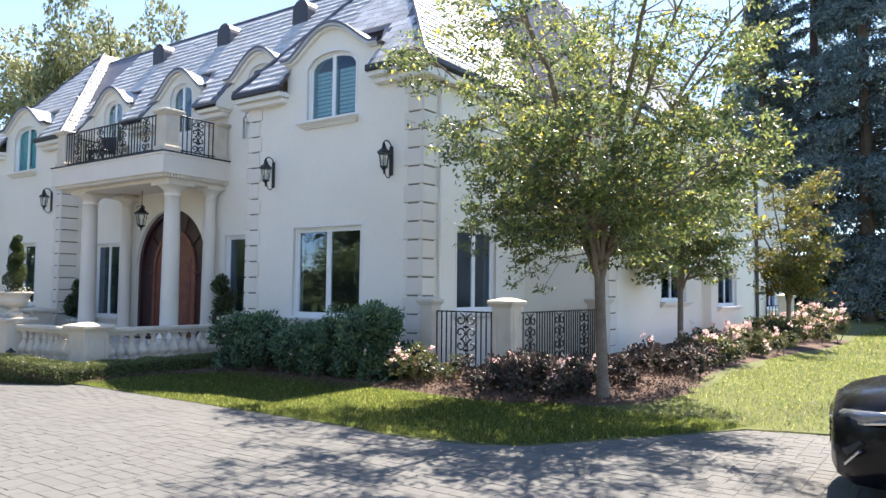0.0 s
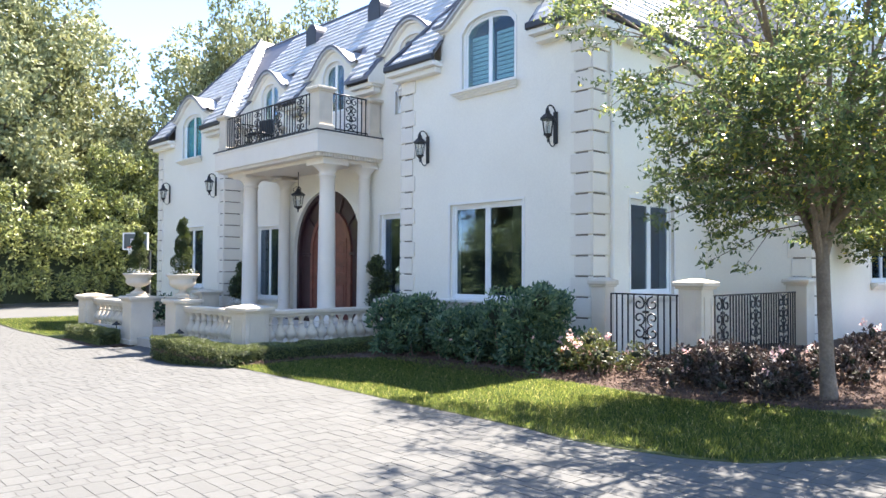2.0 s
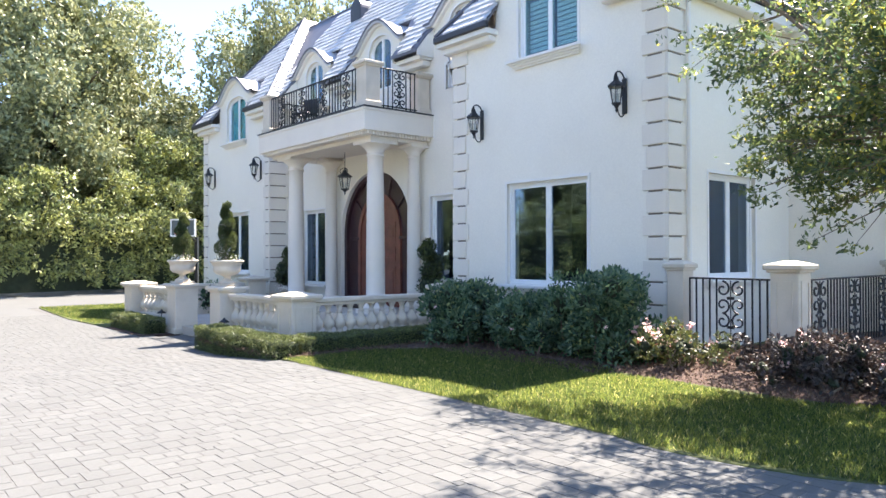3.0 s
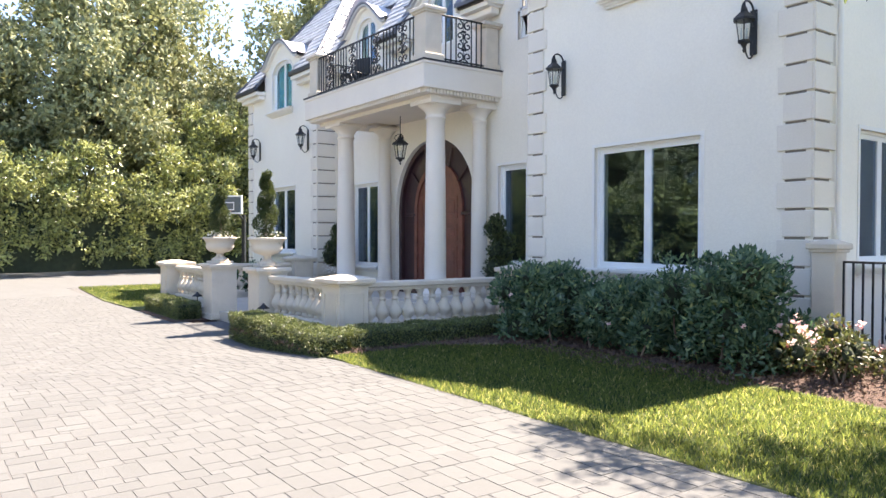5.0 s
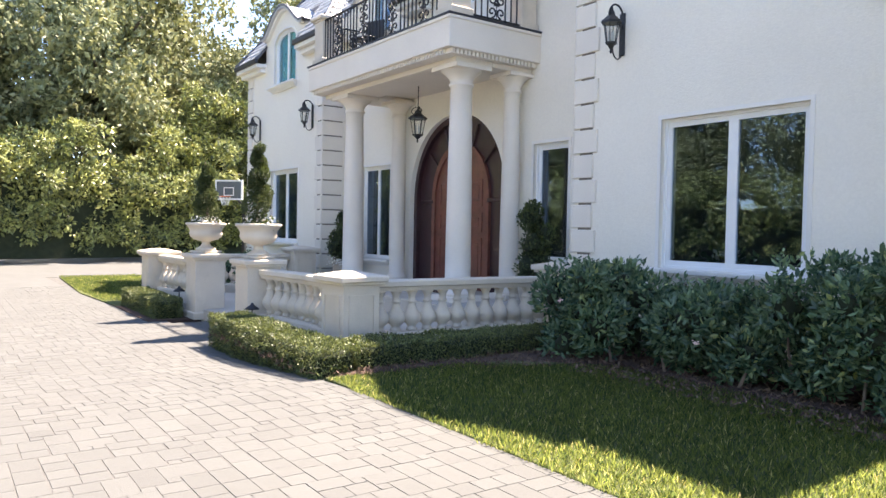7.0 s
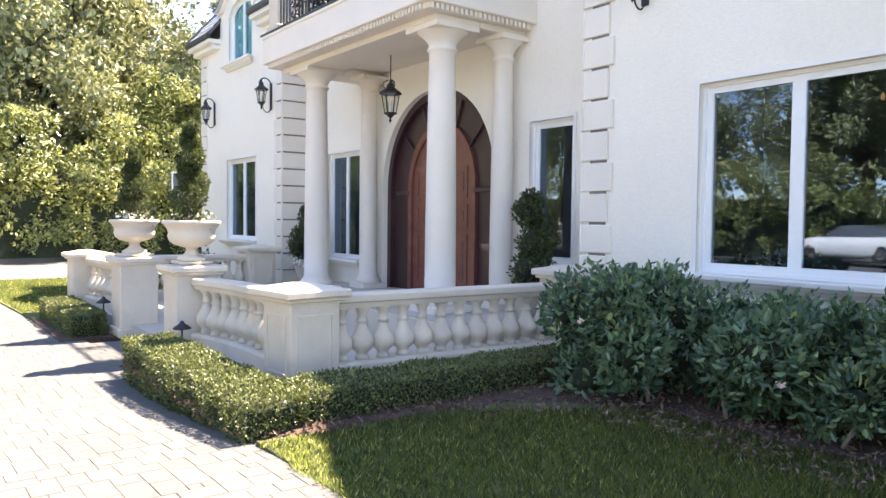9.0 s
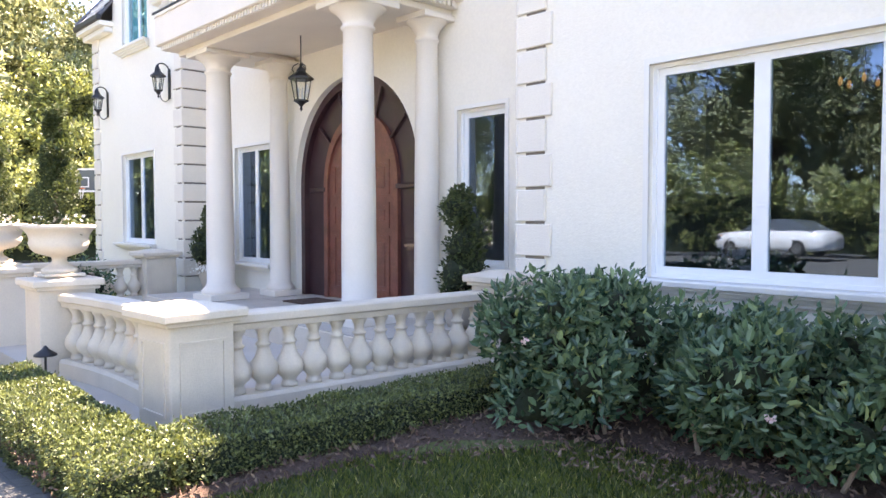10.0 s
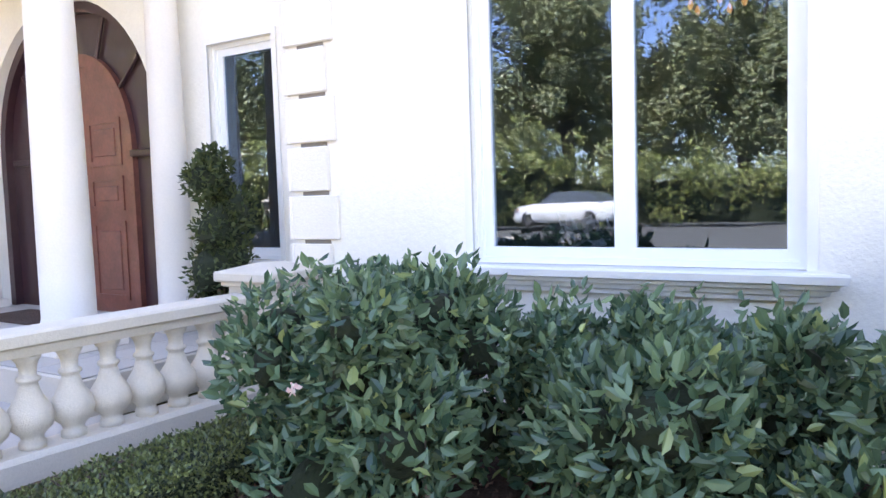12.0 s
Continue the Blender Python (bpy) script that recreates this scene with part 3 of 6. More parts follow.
def curtains(place, u0, u1, v0, v1, d=0.35):
    bm = bmesh.new()
    n = 40
    rows = []
    for i in range(n + 1):
        u = u0 + (u1 - u0) * i / n
        w = d + 0.03 * math.sin(i * 1.9) + 0.015 * math.sin(i * 0.7)
        rows.append([bm.verts.new(place(u, v, w)) for v in (v0, v1)])
    for a, b in zip(rows, rows[1:]):
        bm.faces.new((a[0], b[0], b[1], a[1]))
    bmesh.ops.solidify(bm, geom=bm.faces[:], thickness=0.004)
    part("curtain", bm, "curtain", house, "pale hanging curtain behind glass")


def shutters(place, u0, u1, v0, v1, d=0.22):
    n = int((v1 - v0) / 0.085)
    for k in range(n):
        z = v0 + 0.085 * k
        bm = bmesh.new()
        a, b = place(u0, z, d), place(u1, z + 0.075, d + 0.03)
        box(bm, min(a[0], b[0]), max(a[0], b[0]), min(a[1], b[1]), max(a[1], b[1]), a[2], b[2] - 0.012)
        part("shutter_slat", bm, "frame", house)


window(front(FY), *RWIN)
window(front(FY), *LWIN)
curtains(front(FY), LWIN[0] + 0.1, LWIN[0] + 0.95, 0.95, 2.83)
for c in (RUP, LUP):
    u0, u1, v0, v1 = UPPER(c)
    window(front(FY), u0, u1, v0, v1, rise=0.28, glass="upper_glass")
shutters(front(FY), RUP - 0.6, RUP - 0.04, 5.1, 6.2)
shutters(front(FY), RUP + 0.04, RUP + 0.6, 5.1, 6.2)
for u0, u1 in ((LUP - 0.6, LUP - 0.03), (LUP + 0.03, LUP + 0.6)):
    part("blind", boxed(u0, u1, FY + 0.17, FY + 0.18, 5.05, 6.36), "cyan", house, "pale cyan window blind")
window(front(RY), *SWIN, lights=1)
window(front(RY), *BWIN)
curtains(front(RY), BWIN[0] + 0.1, BWIN[1] - 0.45, 0.7, 2.8)
window(front(RY), -12.72, -12.40, 5.10, 5.62, lights=1, sill=False)
for c in DORMERS:
    window(front(RY), *DW(c), rise=0.30, sill=False, glass="upper_glass")
for w in SIDEWINS:
    window(side(RW[1]), *w)
for w in B2WINS:
    window(side(B2), *w)
for w in B3WINS:
    window(side(B2 + 0.25), *w)

# ---- front door ----
bm = bmesh.new()
outer = door_outline(DOOR_H, 3.56)
inner = door_outline(DOOR_H - 0.10, 3.45)
mid = door_outline(0.86, 2.98)
ring(bm, outer, inner, front(RY + 0.10), 0.14)
door_frame = part("door_frame", bm, "doorframe", house, "dark varnished arched mahogany door surround")
bm = bmesh.new()
ring(bm, inner, mid, front(RY + 0.19), 0.03)
part("arched_panel", bm, "doorframe", door_frame, "dark glazed arched side panel")
bm = bmesh.new()
ring(bm, door_outline(0.90, 3.03), door_outline(0.80, 2.90), front(RY + 0.13), 0.1)
part("inner_arch", bm, "door", door_frame)
for s in (-1, 1):
    for v0, v1, u0, u1 in ((1.90, 1.97, 0.86, 1.3),):
        a, b = sorted((DOOR_C + s * u0, DOOR_C + s * u1))
        part("transom_bar", boxed(a, b, RY + 0.12, RY + 0.2, v0, v1, 0.01), "doorframe", door_frame)
    for ang in (0.65, 1.15):
        p0 = Vector((DOOR_C + s * 0.86 * math.cos(ang), RY + 0.16, 1.95 + 1.05 * math.sin(ang)))
        p1 = Vector((DOOR_C + s * 1.30 * math.cos(ang), RY + 0.16, 1.95 + 1.58 * math.sin(ang)))
        part("glazing_bar", tube(bmesh.new(), [p0, p1], 0.022), "doorframe", door_frame)


def door_leaf(s):
    loop = [(DOOR_C + s * 0.008, 0.28), (DOOR_C + s * 0.80, 0.28), (DOOR_C + s * 0.80, 1.95)]
    for i in range(1, 12):
        a = i / 12 * math.pi / 2
        loop.append((DOOR_C + s * max(0.008, 0.80 * math.cos(a) ** 0.95), 1.95 + 0.95 * math.sin(a) ** 0.93))
    loop.append((DOOR_C + s * 0.008, 2.90))
    if s < 0:
        loop.reverse()
    leaf = part("door", slab(loop, [], front(RY + 0.17), 0.05), "door", house, "panelled reddish mahogany door leaf")
    for v0, v1 in ((0.42, 1.25), (1.36, 1.72), (1.83, 2.32)):
        a, b = sorted((DOOR_C + s * 0.12, DOOR_C + s * 0.68))
        bm = bmesh.new()
        frame_rect(bm, a, b, v0, v1, 0.05, front(RY + 0.155), 0.02)
        box(bm, a + 0.1, b - 0.1, RY + 0.158, RY + 0.175, v0 + 0.1, v1 - 0.1, 0.01)
        part("door_panel", bm, "door", leaf)
    bm = tube(bmesh.new(), [(DOOR_C + s * 0.06, RY + 0.11, z) for z in (1.15, 1.25, 1.35, 1.45)], [0.012, 0.02, 0.02, 0.012], 8)
    part("handle", bm, "brass", leaf, "aged brass pull handle", smooth=True)


door_leaf(-1)
door_leaf(1)
for z in (1.9, 1.3):
    part("door_bell", boxed(DOOR_C + DOOR_H + 0.04, DOOR_C + DOOR_H + 0.10, RY - 0.05, RY + 0.004, z, z + 0.14, 0.01), "iron", house)
doormat = part("doormat", boxed(DOOR_C - 0.75, DOOR_C + 0.75, 9.40, 10.0, 0.273, 0.292, 0.006), "mulch", None)
tagged(doormat, "thin brown doormat on the porch floor", "doormat")

# ---- roof ----
SL = 1.28
EAVE_W, EAVE_R = (9.2, 5.85), (9.62, 6.0)
roof = part("roof", boxed(-21.8, -9.6, 12.6, 13.4, 5.8, 8.7), "lead", house, "grey slate mansard roof")


def roof_plane(outline, place, w=0.08, holes=()):
    bm = slab(outline, list(holes), place, w)
    return part("roof_deck", bm, "lead", roof)


def wing_roof(x0, x1, c):
    half = (x1 - x0) / 2
    m = (x0 + x1) / 2
    f = lambda u, k, w: (u, EAVE_W[0] + k, EAVE_W[1] + SL * k - w)
    roof_plane([(x0, 0), (c - 1.22, 0), (c - 1.22, 0.35), (c - 0.95, 0.86), (c + 0.95, 0.86), (c + 1.22, 0.35), (c + 1.22, 0), (x1, 0), (m, half)], f)
    r = lambda u, k, w: (x1 - k, u, EAVE_W[1] + SL * k - w)
    back = 21.0 if x1 > -10 else 9.2 + 0.6
    roof_plane([(EAVE_W[0], 0), (back, 0), (back + (0 if x1 > -10 else half), half), (EAVE_W[0] + half, half)], r)
    lft = lambda u, k, w: (x0 + k, u, EAVE_W[1] + SL * k - w)
    back = 21.0 if x1 < -10 else 9.2 + 0.6
    roof_plane([(EAVE_W[0], 0), (back, 0), (back + (0 if x1 < -10 else half), half), (EAVE_W[0] + half, half)], lft)
    return f, r, lft, half, m


RX, LX = (-12.0, -6.65), (-24.9, -19.45)
wing_roof(*RX, RUP)
wing_roof(*LX, LUP)
main = lambda u, k, w: (u, EAVE_R[0] + k, EAVE_R[1] + SL * k - w)
out = [(-20.0, 0)]
for c in DORMERS:
    out += [(c - 1.0, 0), (c - 1.0, 0.3), (c - 0.7, 0.9), (c + 0.7, 0.9), (c + 1.12, 0.38), (c + 1.12, 0)]
out = [p for p in out if p[0] < -11.9] + [(-11.85, 0), (-9.0, 2.36), (-22.5, 2.36)]
roof_plane(out, main)
back = lambda u, k, w: (u, 16.0 - k, EAVE_R[1] + SL * k - w)
roof_plane([(-24.0, -1.0), (-7.0, -1.0), (-9.0, 2.36), (-22.5, 2.36)], back)
roof_plane(rect(-24.9, -4.6, 0, 1), lambda u, k, w: (u, 21 + k * 10, 6.0 - w))
b2 = lambda u, k, w: (B2 + 0.25 - k, u, EAVE_W[1] + SL * k - w)
roof_plane([(13.1, 0), (31.5, 0), (31.5, 2.6), (15.7, 2.6)], b2)
b2f = lambda u, k, w: (u, 13.1 + k, EAVE_W[1] + SL * k - w)
roof_plane([(-9, 0), (B2 + 0.25, 0), (B2 + 0.25 - 2.6, 2.6), (-9, 2.6)], b2f)

# slates: rows of thin pieces with a butt edge
slate_quads = []
rng = np.random.default_rng(3)
near_slates = []


def slates(f, inside, u0, u1, kmax, near=None, row=0.125, wide=0.28):
    rows = int(kmax / row)
    for i in range(rows):
        k = i * row
        u = u0 - (i % 2) * wide * 0.5
        while u < u1:
            w = wide * rng.uniform(0.8, 1.2)
            if inside(u + w / 2, k + row * 0.4) and inside(u + w * 0.1, k + row * 0.4) and inside(u + w * 0.9, k + row * 0.4):
                lift = rng.uniform(0.046, 0.058)
                j = rng.uniform(-0.006, 0.006)
                if near and near(u, k) and len(near_slates) < 300:
                    near_slates.append((f, u, k, w))
                else:
                    a, b = f(u + 0.004, k + j - 0.01, -lift), f(u + w - 0.004, k + j - 0.01, -lift)
                    c, d = f(u + w - 0.004, k + row * 1.15, -0.004), f(u + 0.004, k + row * 1.15, -0.004)
                    a0, b0 = f(u + 0.004, k + j - 0.01, 0.0), f(u + w - 0.004, k + j - 0.01, 0.0)
                    slate_quads.extend((a, b, c, d, a0, b0, b, a))
            u += w


def wing_inside(x0, x1, c):
    def ok(u, k):
        if u < x0 + k or u > x1 - k:
            return False
        return not (abs(u - c) < 1.22 - 0.33 * k and k < 0.86)
    return ok


def main_inside(u, k):
    if any(-1.0 + 0.25 * k < u - c < 1.12 - 0.35 * k and k < 0.92 for c in DORMERS):
        return False
    return -20.4 + 0.2 * k < u < -11.6 + k + 0.3 and k < 2.3


slates(lambda u, k, w: (u, EAVE_W[0] + k, EAVE_W[1] + SL * k - w), wing_inside(*RX, RUP), *RX, 2.6, near=lambda u, k: u > -9.6)
slates(lambda u, k, w: (u, EAVE_W[0] + k, EAVE_W[1] + SL * k - w), wing_inside(*LX, LUP), *LX, 2.6)
slates(main, main_inside, -22.5, -8.5, 2.3)
slates(lambda u, k, w: (RX[1] - k, u, EAVE_W[1] + SL * k - w), lambda u, k: u > EAVE_W[0] + k and k < 2.6, 9.2, 20, 2.6)
slates(lambda u, k, w: (LX[1] - k, u, EAVE_W[1] + SL * k - w), lambda u, k: EAVE_W[0] + k < u < EAVE_W[0] + 0.55 + k, 9.2, 13, 2.6, wide=0.2)
slates(b2, lambda u, k: u > 13.1 + k, 13.1, 31, 2.6)
ob = part("slate_field", quads("slate_field", np.array(slate_quads), "slate"), "slate", roof)
tagged(ob, kind="stuff")
slate_piece = mesh_of(boxed(-0.5, 0.5, 0, 1, 0, 0.02), "slate", M["slate_one"])
for f, u, k, w in near_slates:
    ax = Vector((1, 0, 0))
    ay = Vector((0, 1, SL)).normalized()
    az = ax.cross(ay)
    m = Matrix((ax, ay, az)).transposed().to_4x4()
    m.translation = Vector(f(u + w / 2, k - 0.01, -0.003))
    ob = new("slate", slate_piece)
    ob.parent = roof
    ob.matrix_basis = m @ pose(0, 0, 0, -0.8) @ Matrix.Diagonal((w - 0.008, 0.25, 1, 1))

# hips, ridge, gutters, cornices
for x0, x1 in (RX, LX):
    h = (x1 - x0) / 2
    for a, s in ((x0, 1), (x1, -1)):
        part("hip_cap", tube(bmesh.new(), [(a + s * k, EAVE_W[0] + k, EAVE_W[1] + SL * k + 0.02) for k in (0, h)], 0.045, 6), "lead", roof)
part("ridge_cap", boxed(-22.4, -9, 11.93, 12.04, 8.96, 9.035, 0.02), "lead", roof)


def eave(x0, x1, y, z, ret=None):
    bm = boxed(x0, x1, y - 0.06, y + 0.05, z - 0.13, z + 0.0, 0.02)
    part("gutter", bm, "gutter", house, "dark metal eaves gutter")
    bm = boxed(x0 + 0.03, x1 - 0.03, y + 0.0, y + 0.35, z - 0.22, z - 0.12, 0.01)
    box(bm, x0 + 0.08, x1 - 0.08, y + 0.12, y + 0.34, z - 0.34, z - 0.22, 0.02)
    part("cornice", bm, "trim", house, "cream moulded cornice")


for c, (x0, x1) in ((RUP, RX), (LUP, LX)):
    eave(x0, c - 1.2, *EAVE_W)
    eave(c + 1.2, x1, *EAVE_W)
ends = [-19.75, *[v for c in DORMERS for v in (c - 1.0, c + 1.12)], -11.75]
for a, b in zip(ends[::2], ends[1::2]):
    if b - a > 0.2 and b < -11.7:
        eave(a, b, EAVE_R[0] + 0.12, EAVE_R[1] + 0.02)
part("gutter", boxed(RX[1] - 0.05, RX[1] + 0.06, 9.2, 13.2, 5.72, 5.85, 0.02), "gutter", house)
part("cornice", boxed(-6.9, RX[1] - 0.02, 9.3, 13.3, 5.5, 5.7, 0.02), "trim", house)
part("gutter", boxed(B2 + 0.2, B2 + 0.31, 13.1, 31.5, 5.72, 5.85, 0.02), "gutter", house)


def dormer(c, half, z0, top, y, depth):
    """The curved roof of a dormer with a dark front edge and a moulded face."""
    prof = bump_profile(c, half + 0.07, z0, top + 0.07, 24)
    low = bump_profile(c, half + 0.04, z0 - 0.06, top + 0.0, 24)
    bm = bmesh.new()
    loops = []
    for loop, yy in ((prof, y - 0.16), (prof, y + depth), (low, y + depth), (low, y - 0.16)):
        loops.append([bm.verts.new((u, yy, v)) for u, v in loop])
    for a, b in zip(loops, loops[1:] + loops[:1]):
        for k in range(len(a) - 1):
            bm.faces.new((a[k], a[k + 1], b[k + 1], b[k]))
    hood = part("dormer_roof", bm, "zinc", house, "curved pale metal dormer roof", smooth=False)
    bm = bmesh.new()
    a = [(u, v + 0.012) for u, v in bump_profile(c, half + 0.09, z0, top + 0.09, 24)]
    b = bump_profile(c, half + 0.08, z0 - 0.03, top + 0.045, 24)
    loops = [[bm.verts.new((u, yy, v)) for u, v in loop] for loop, yy in ((a, y - 0.175), (a, y - 0.10), (b, y - 0.10), (b, y - 0.175))]
    for p, q in zip(loops, loops[1:] + loops[:1]):
        for k in range(len(p) - 1):
            bm.faces.new((p[k], p[k + 1], q[k + 1], q[k]))
    part("dormer_edge", bm, "lead", hood)
    bm = bmesh.new()
    a = bump_profile(c, half + 0.02, z0 - 0.04, top - 0.01, 24)
    b = bump_profile(c, half, z0 - 0.06, top - 0.05, 24)
    loops = [[bm.verts.new((u, yy, v)) for u, v in loop] for loop, yy in ((a, y - 0.10), (a, y), (b, y), (b, y - 0.08))]
    for p, q in zip(loops, loops[1:] + loops[:1]):
        for k in range(len(p) - 1):
            bm.faces.new((p[k], p[k + 1], q[k + 1], q[k]))
    part("dormer_moulding", bm, "trim", hood)
    for s in (-1, 1):
        x = c + s * (half - 0.03)
        part("dormer_cheek", slab([(y + 0.02, z0 - 0.3), (y + 0.5, z0 - 0.3), (y + depth * 0.55, z0 + 0.25), (y + 0.02, z0 + 0.10)], [], lambda u, v, w, x=x: (x - w, u, v), 0.03), "stucco", hood)


M["zinc"] = mat("pale_zinc", (0.50, 0.50, 0.51), 0.5, metal=0.1, var=0.08, scale=3)
for c in (RUP, LUP):
    dormer(c, 1.28, 5.80, 6.92, FY, 0.95)
for c in DORMERS:
    dormer(c, 1.08, 5.98, 7.10, RY, 0.75)
    for x in (c - 0.98, c + 1.15):
        part("dormer_cheek", slab([(RY - 0.46, 5.85), (RY + 0.02, 5.85), (RY + 0.02, 6.58), (RY - 0.46, 5.97)], [], lambda u, v, w, x=x: (x - w, u, v), 0.04), "stucco", house)


def roof_vent():
    v = thing("roof_vent", "half-round dark metal roof vent on slates", "roof vent", "roof vents")
    n = 10
    a = [(0.24 * math.cos(math.pi * i / n), 0.34 + 0.24 * math.sin(math.pi * i / n)) for i in range(n + 1)]
    a = [(0.24, 0.0), *a, (-0.24, 0.0)]
    bm = slab(a, [], lambda u, k, w: (u, w - 0.02, k), 0.75)
    part("hood", bm, "lead", v)
    bm = slab(inset(a, 0.02), [], lambda u, k, w: (u, w - 0.035, k), 0.01)
    part("louvre", bm, "gutter", v, "dark louvred front")
    return v


first_vent = roof_vent()
for i, (x, k) in enumerate(((-18.05, 1.66), (-15.05, 1.66), (-12.1, 1.66))):
    m = pose(x, EAVE_R[0] + k, EAVE_R[1] + SL * k - 0.05) @ Matrix.Diagonal((1.12, 1.1, 1.15, 1))
    v = first_vent if i == 0 else copy_thing(first_vent, pose(0, 0, 0))
    v.matrix_basis = m

# downpipes
part("downpipe", tube(bmesh.new(), [(-6.84, 9.98, z) for z in (0.2, 2, 4, 5.7)], 0.035, 8), "trim", house, "slim painted downpipe")
part("downpipe", tube(bmesh.new(), [(B2 + 0.33, 25.8, z) for z in (0.2, 2, 4, 5.7)], 0.06, 8), "gutter", house, "dark downpipe")
part("downpipe", tube(bmesh.new(), [(-12.1, RY - 0.06, 4.7), (-12.1, RY - 0.06, 5.7), (-12.3, RY - 0.2, 5.95)], 0.035, 8), "trim", house)

# ---- portico ----
PX0, PX1, PY = -18.02, -13.17, 8.29
portico = thing("portico", "cream portico with round columns and balcony", "portico")
bm = boxed(PX0, PX1, PY, RY + 0.02, 4.10, 4.575, 0.012)
box(bm, PX0 + 0.09, PX1 - 0.09, PY + 0.09, RY + 0.01, 4.03, 4.12, 0.006)
part("fascia", bm, "column", portico)
bm = boxed(PX0 + 0.02, PX1 - 0.02, PY - 0.022, PY + 0.01, 4.52, 4.57, 0.006)
box(bm, PX1 - 0.01, PX1 + 0.022, PY - 0.022, RY, 4.52, 4.57, 0.006)
part("moulding", bm, "column", portico)
for x0, x1, y0, y1 in ((PX0 + 0.2, PX1 - 0.2, PY + 0.28, PY + 0.98), (PX0 + 0.2, PX0 + 1.06, PY + 0.985, RY), (PX1 - 0.8, PX1 - 0.2, PY + 0.985, RY)):
    part("beam", boxed(x0, x1, y0, y1, 3.952, 4.034, 0.01), "column", portico)
part("soffit", boxed(PX0 + 1.08, PX1 - 0.82, PY + 1.0, RY - 0.1, 4.022, 4.032), "column", portico, "cream painted porch ceiling")
part("flashing", boxed(PX0 - 0.03, PX1 + 0.03, PY - 0.03, RY, 4.575, 4.602), "gutter", portico, "dark balcony edge flashing")
me = mesh_of(boxed(-0.022, 0.022, -0.02, 0.02, -0.035, 0.035), "dentil", M["column"])
dentils = int((PX1 - PX0 - 0.2) / 0.075)
for i in range(dentils):
    part("dentil", me, "column", portico, m=pose(PX0 + 0.12 + 0.075 * i, PY + 0.072, 4.068))
for i in range(22):
    part("dentil", me, "column", portico, m=pose(PX1 - 0.072, PY + 0.12 + 0.075 * i, 4.068, 0, 0, 90))


def column():
    prof = [(0.27, 0.0), (0.27, 0.08), (0.285, 0.10), (0.285, 0.14), (0.25, 0.17), (0.215, 0.22), (0.205, 0.26)]
    for i in range(9):
        t = i / 8
        prof.append((0.205 - 0.035 * t ** 1.7, 0.26 + t * 3.10))
    prof += [(0.185, 3.37), (0.198, 3.385), (0.198, 3.41), (0.176, 3.425), (0.178, 3.45), (0.19, 3.48), (0.215, 3.52), (0.255, 3.56), (0.305, 3.595), (0.325, 3.61), (0.33, 3.62)]
    return prof


col_mesh = mesh_of(lathe(column(), 28), "column", M["column"], True)
aba = mesh_of(boxed(-0.345, 0.345, -0.345, 0.345, -0.005, 0.065, 0.008), "abacus", M["column"])
plinth = mesh_of(boxed(-0.31, 0.31, -0.31, 0.31, 0, 0.09, 0.008), "plinth", M["column"])
for x in (-13.70, -17.22):
    for y in (8.92, 9.88):
        slim = 1.0 if y < 9.5 else 0.78
        c = part("column", col_mesh, "column", portico, m=pose(x + (0.0 if y < 9.5 else 0.11), y, 0.27) @ Matrix.Diagonal((slim, slim, 1, 1)))
        part("abacus", aba, "column", c, m=pose(0, 0, 3.62))
        part("plinth", plinth, "column", c)


def spiral(c, r, a0, turns, n=22, sgn=1):
    return [(c[0] + r * (1 - 0.8 * i / n) * math.cos(a0 + sgn * turns * 2 * math.pi * i / n), c[1] + r * (1 - 0.8 * i / n) * math.sin(a0 + sgn * turns * 2 * math.pi * i / n)) for i in range(n + 1)]


def scroll_mesh(w, h):
    """A wrought panel of paired scrolls round a middle bar, w wide and h high, standing on z = 0."""
    bm = bmesh.new()
    r = w * 0.24
    for s in (-1, 1):
        for z, up in ((r * 1.1, -1), (h * 0.5 - r * 1.0, 1), (h * 0.5 + r * 1.0, -1), (h - r * 1.1, 1)):
            pts = spiral((s * r * 1.05, z), r, math.pi * (0.5 if up > 0 else -0.5), 1.15, 18, s * up)
            tube(bm, [(x, 0, q) for x, q in pts], 0.014, 5)
    tube(bm, [(0, 0, 0), (0, 0, h)], 0.009, 4)
    for z in (h * 0.29, h * 0.73):
        box(bm, -0.05, 0.05, -0.012, 0.012, z - 0.02, z + 0.02)
    return mesh_of(bm, "scroll", M["iron"])


bar_mesh = {}


def railing(label, length, height, m, scrolls, gap=0.115, group=""):
    """An iron railing along x: rails, plain bars and scroll panels at given places."""
    r = thing("iron_railing", label, "railing", group, m=m)
    part("top_rail", boxed(0, length, -0.022, 0.022, height - 0.025, height, 0.004), "iron", r)
    part("bottom_rail", boxed(0, length, -0.015, 0.015, 0.05, 0.075, 0.004), "iron", r)
    wide = 0.36 if height < 0.9 else 0.46
    if height not in bar_mesh:
        bar_mesh[height] = (mesh_of(boxed(-0.0095, 0.0095, -0.0095, 0.0095, 0.0, height - 0.01), "bar", M["iron"]), scroll_mesh(wide, height - 0.11))
    n = int(length / gap)
    for i in range(n + 1):
        x = i * length / n
        if any(abs(x - s) < wide * 0.42 for s in scrolls):
            continue
        part("bar", bar_mesh[height][0], "iron", r, m=pose(x, 0, 0))
    for s in scrolls:
        part("scroll", bar_mesh[height][1], "iron", r, m=pose(s, 0, 0.075))
    return r


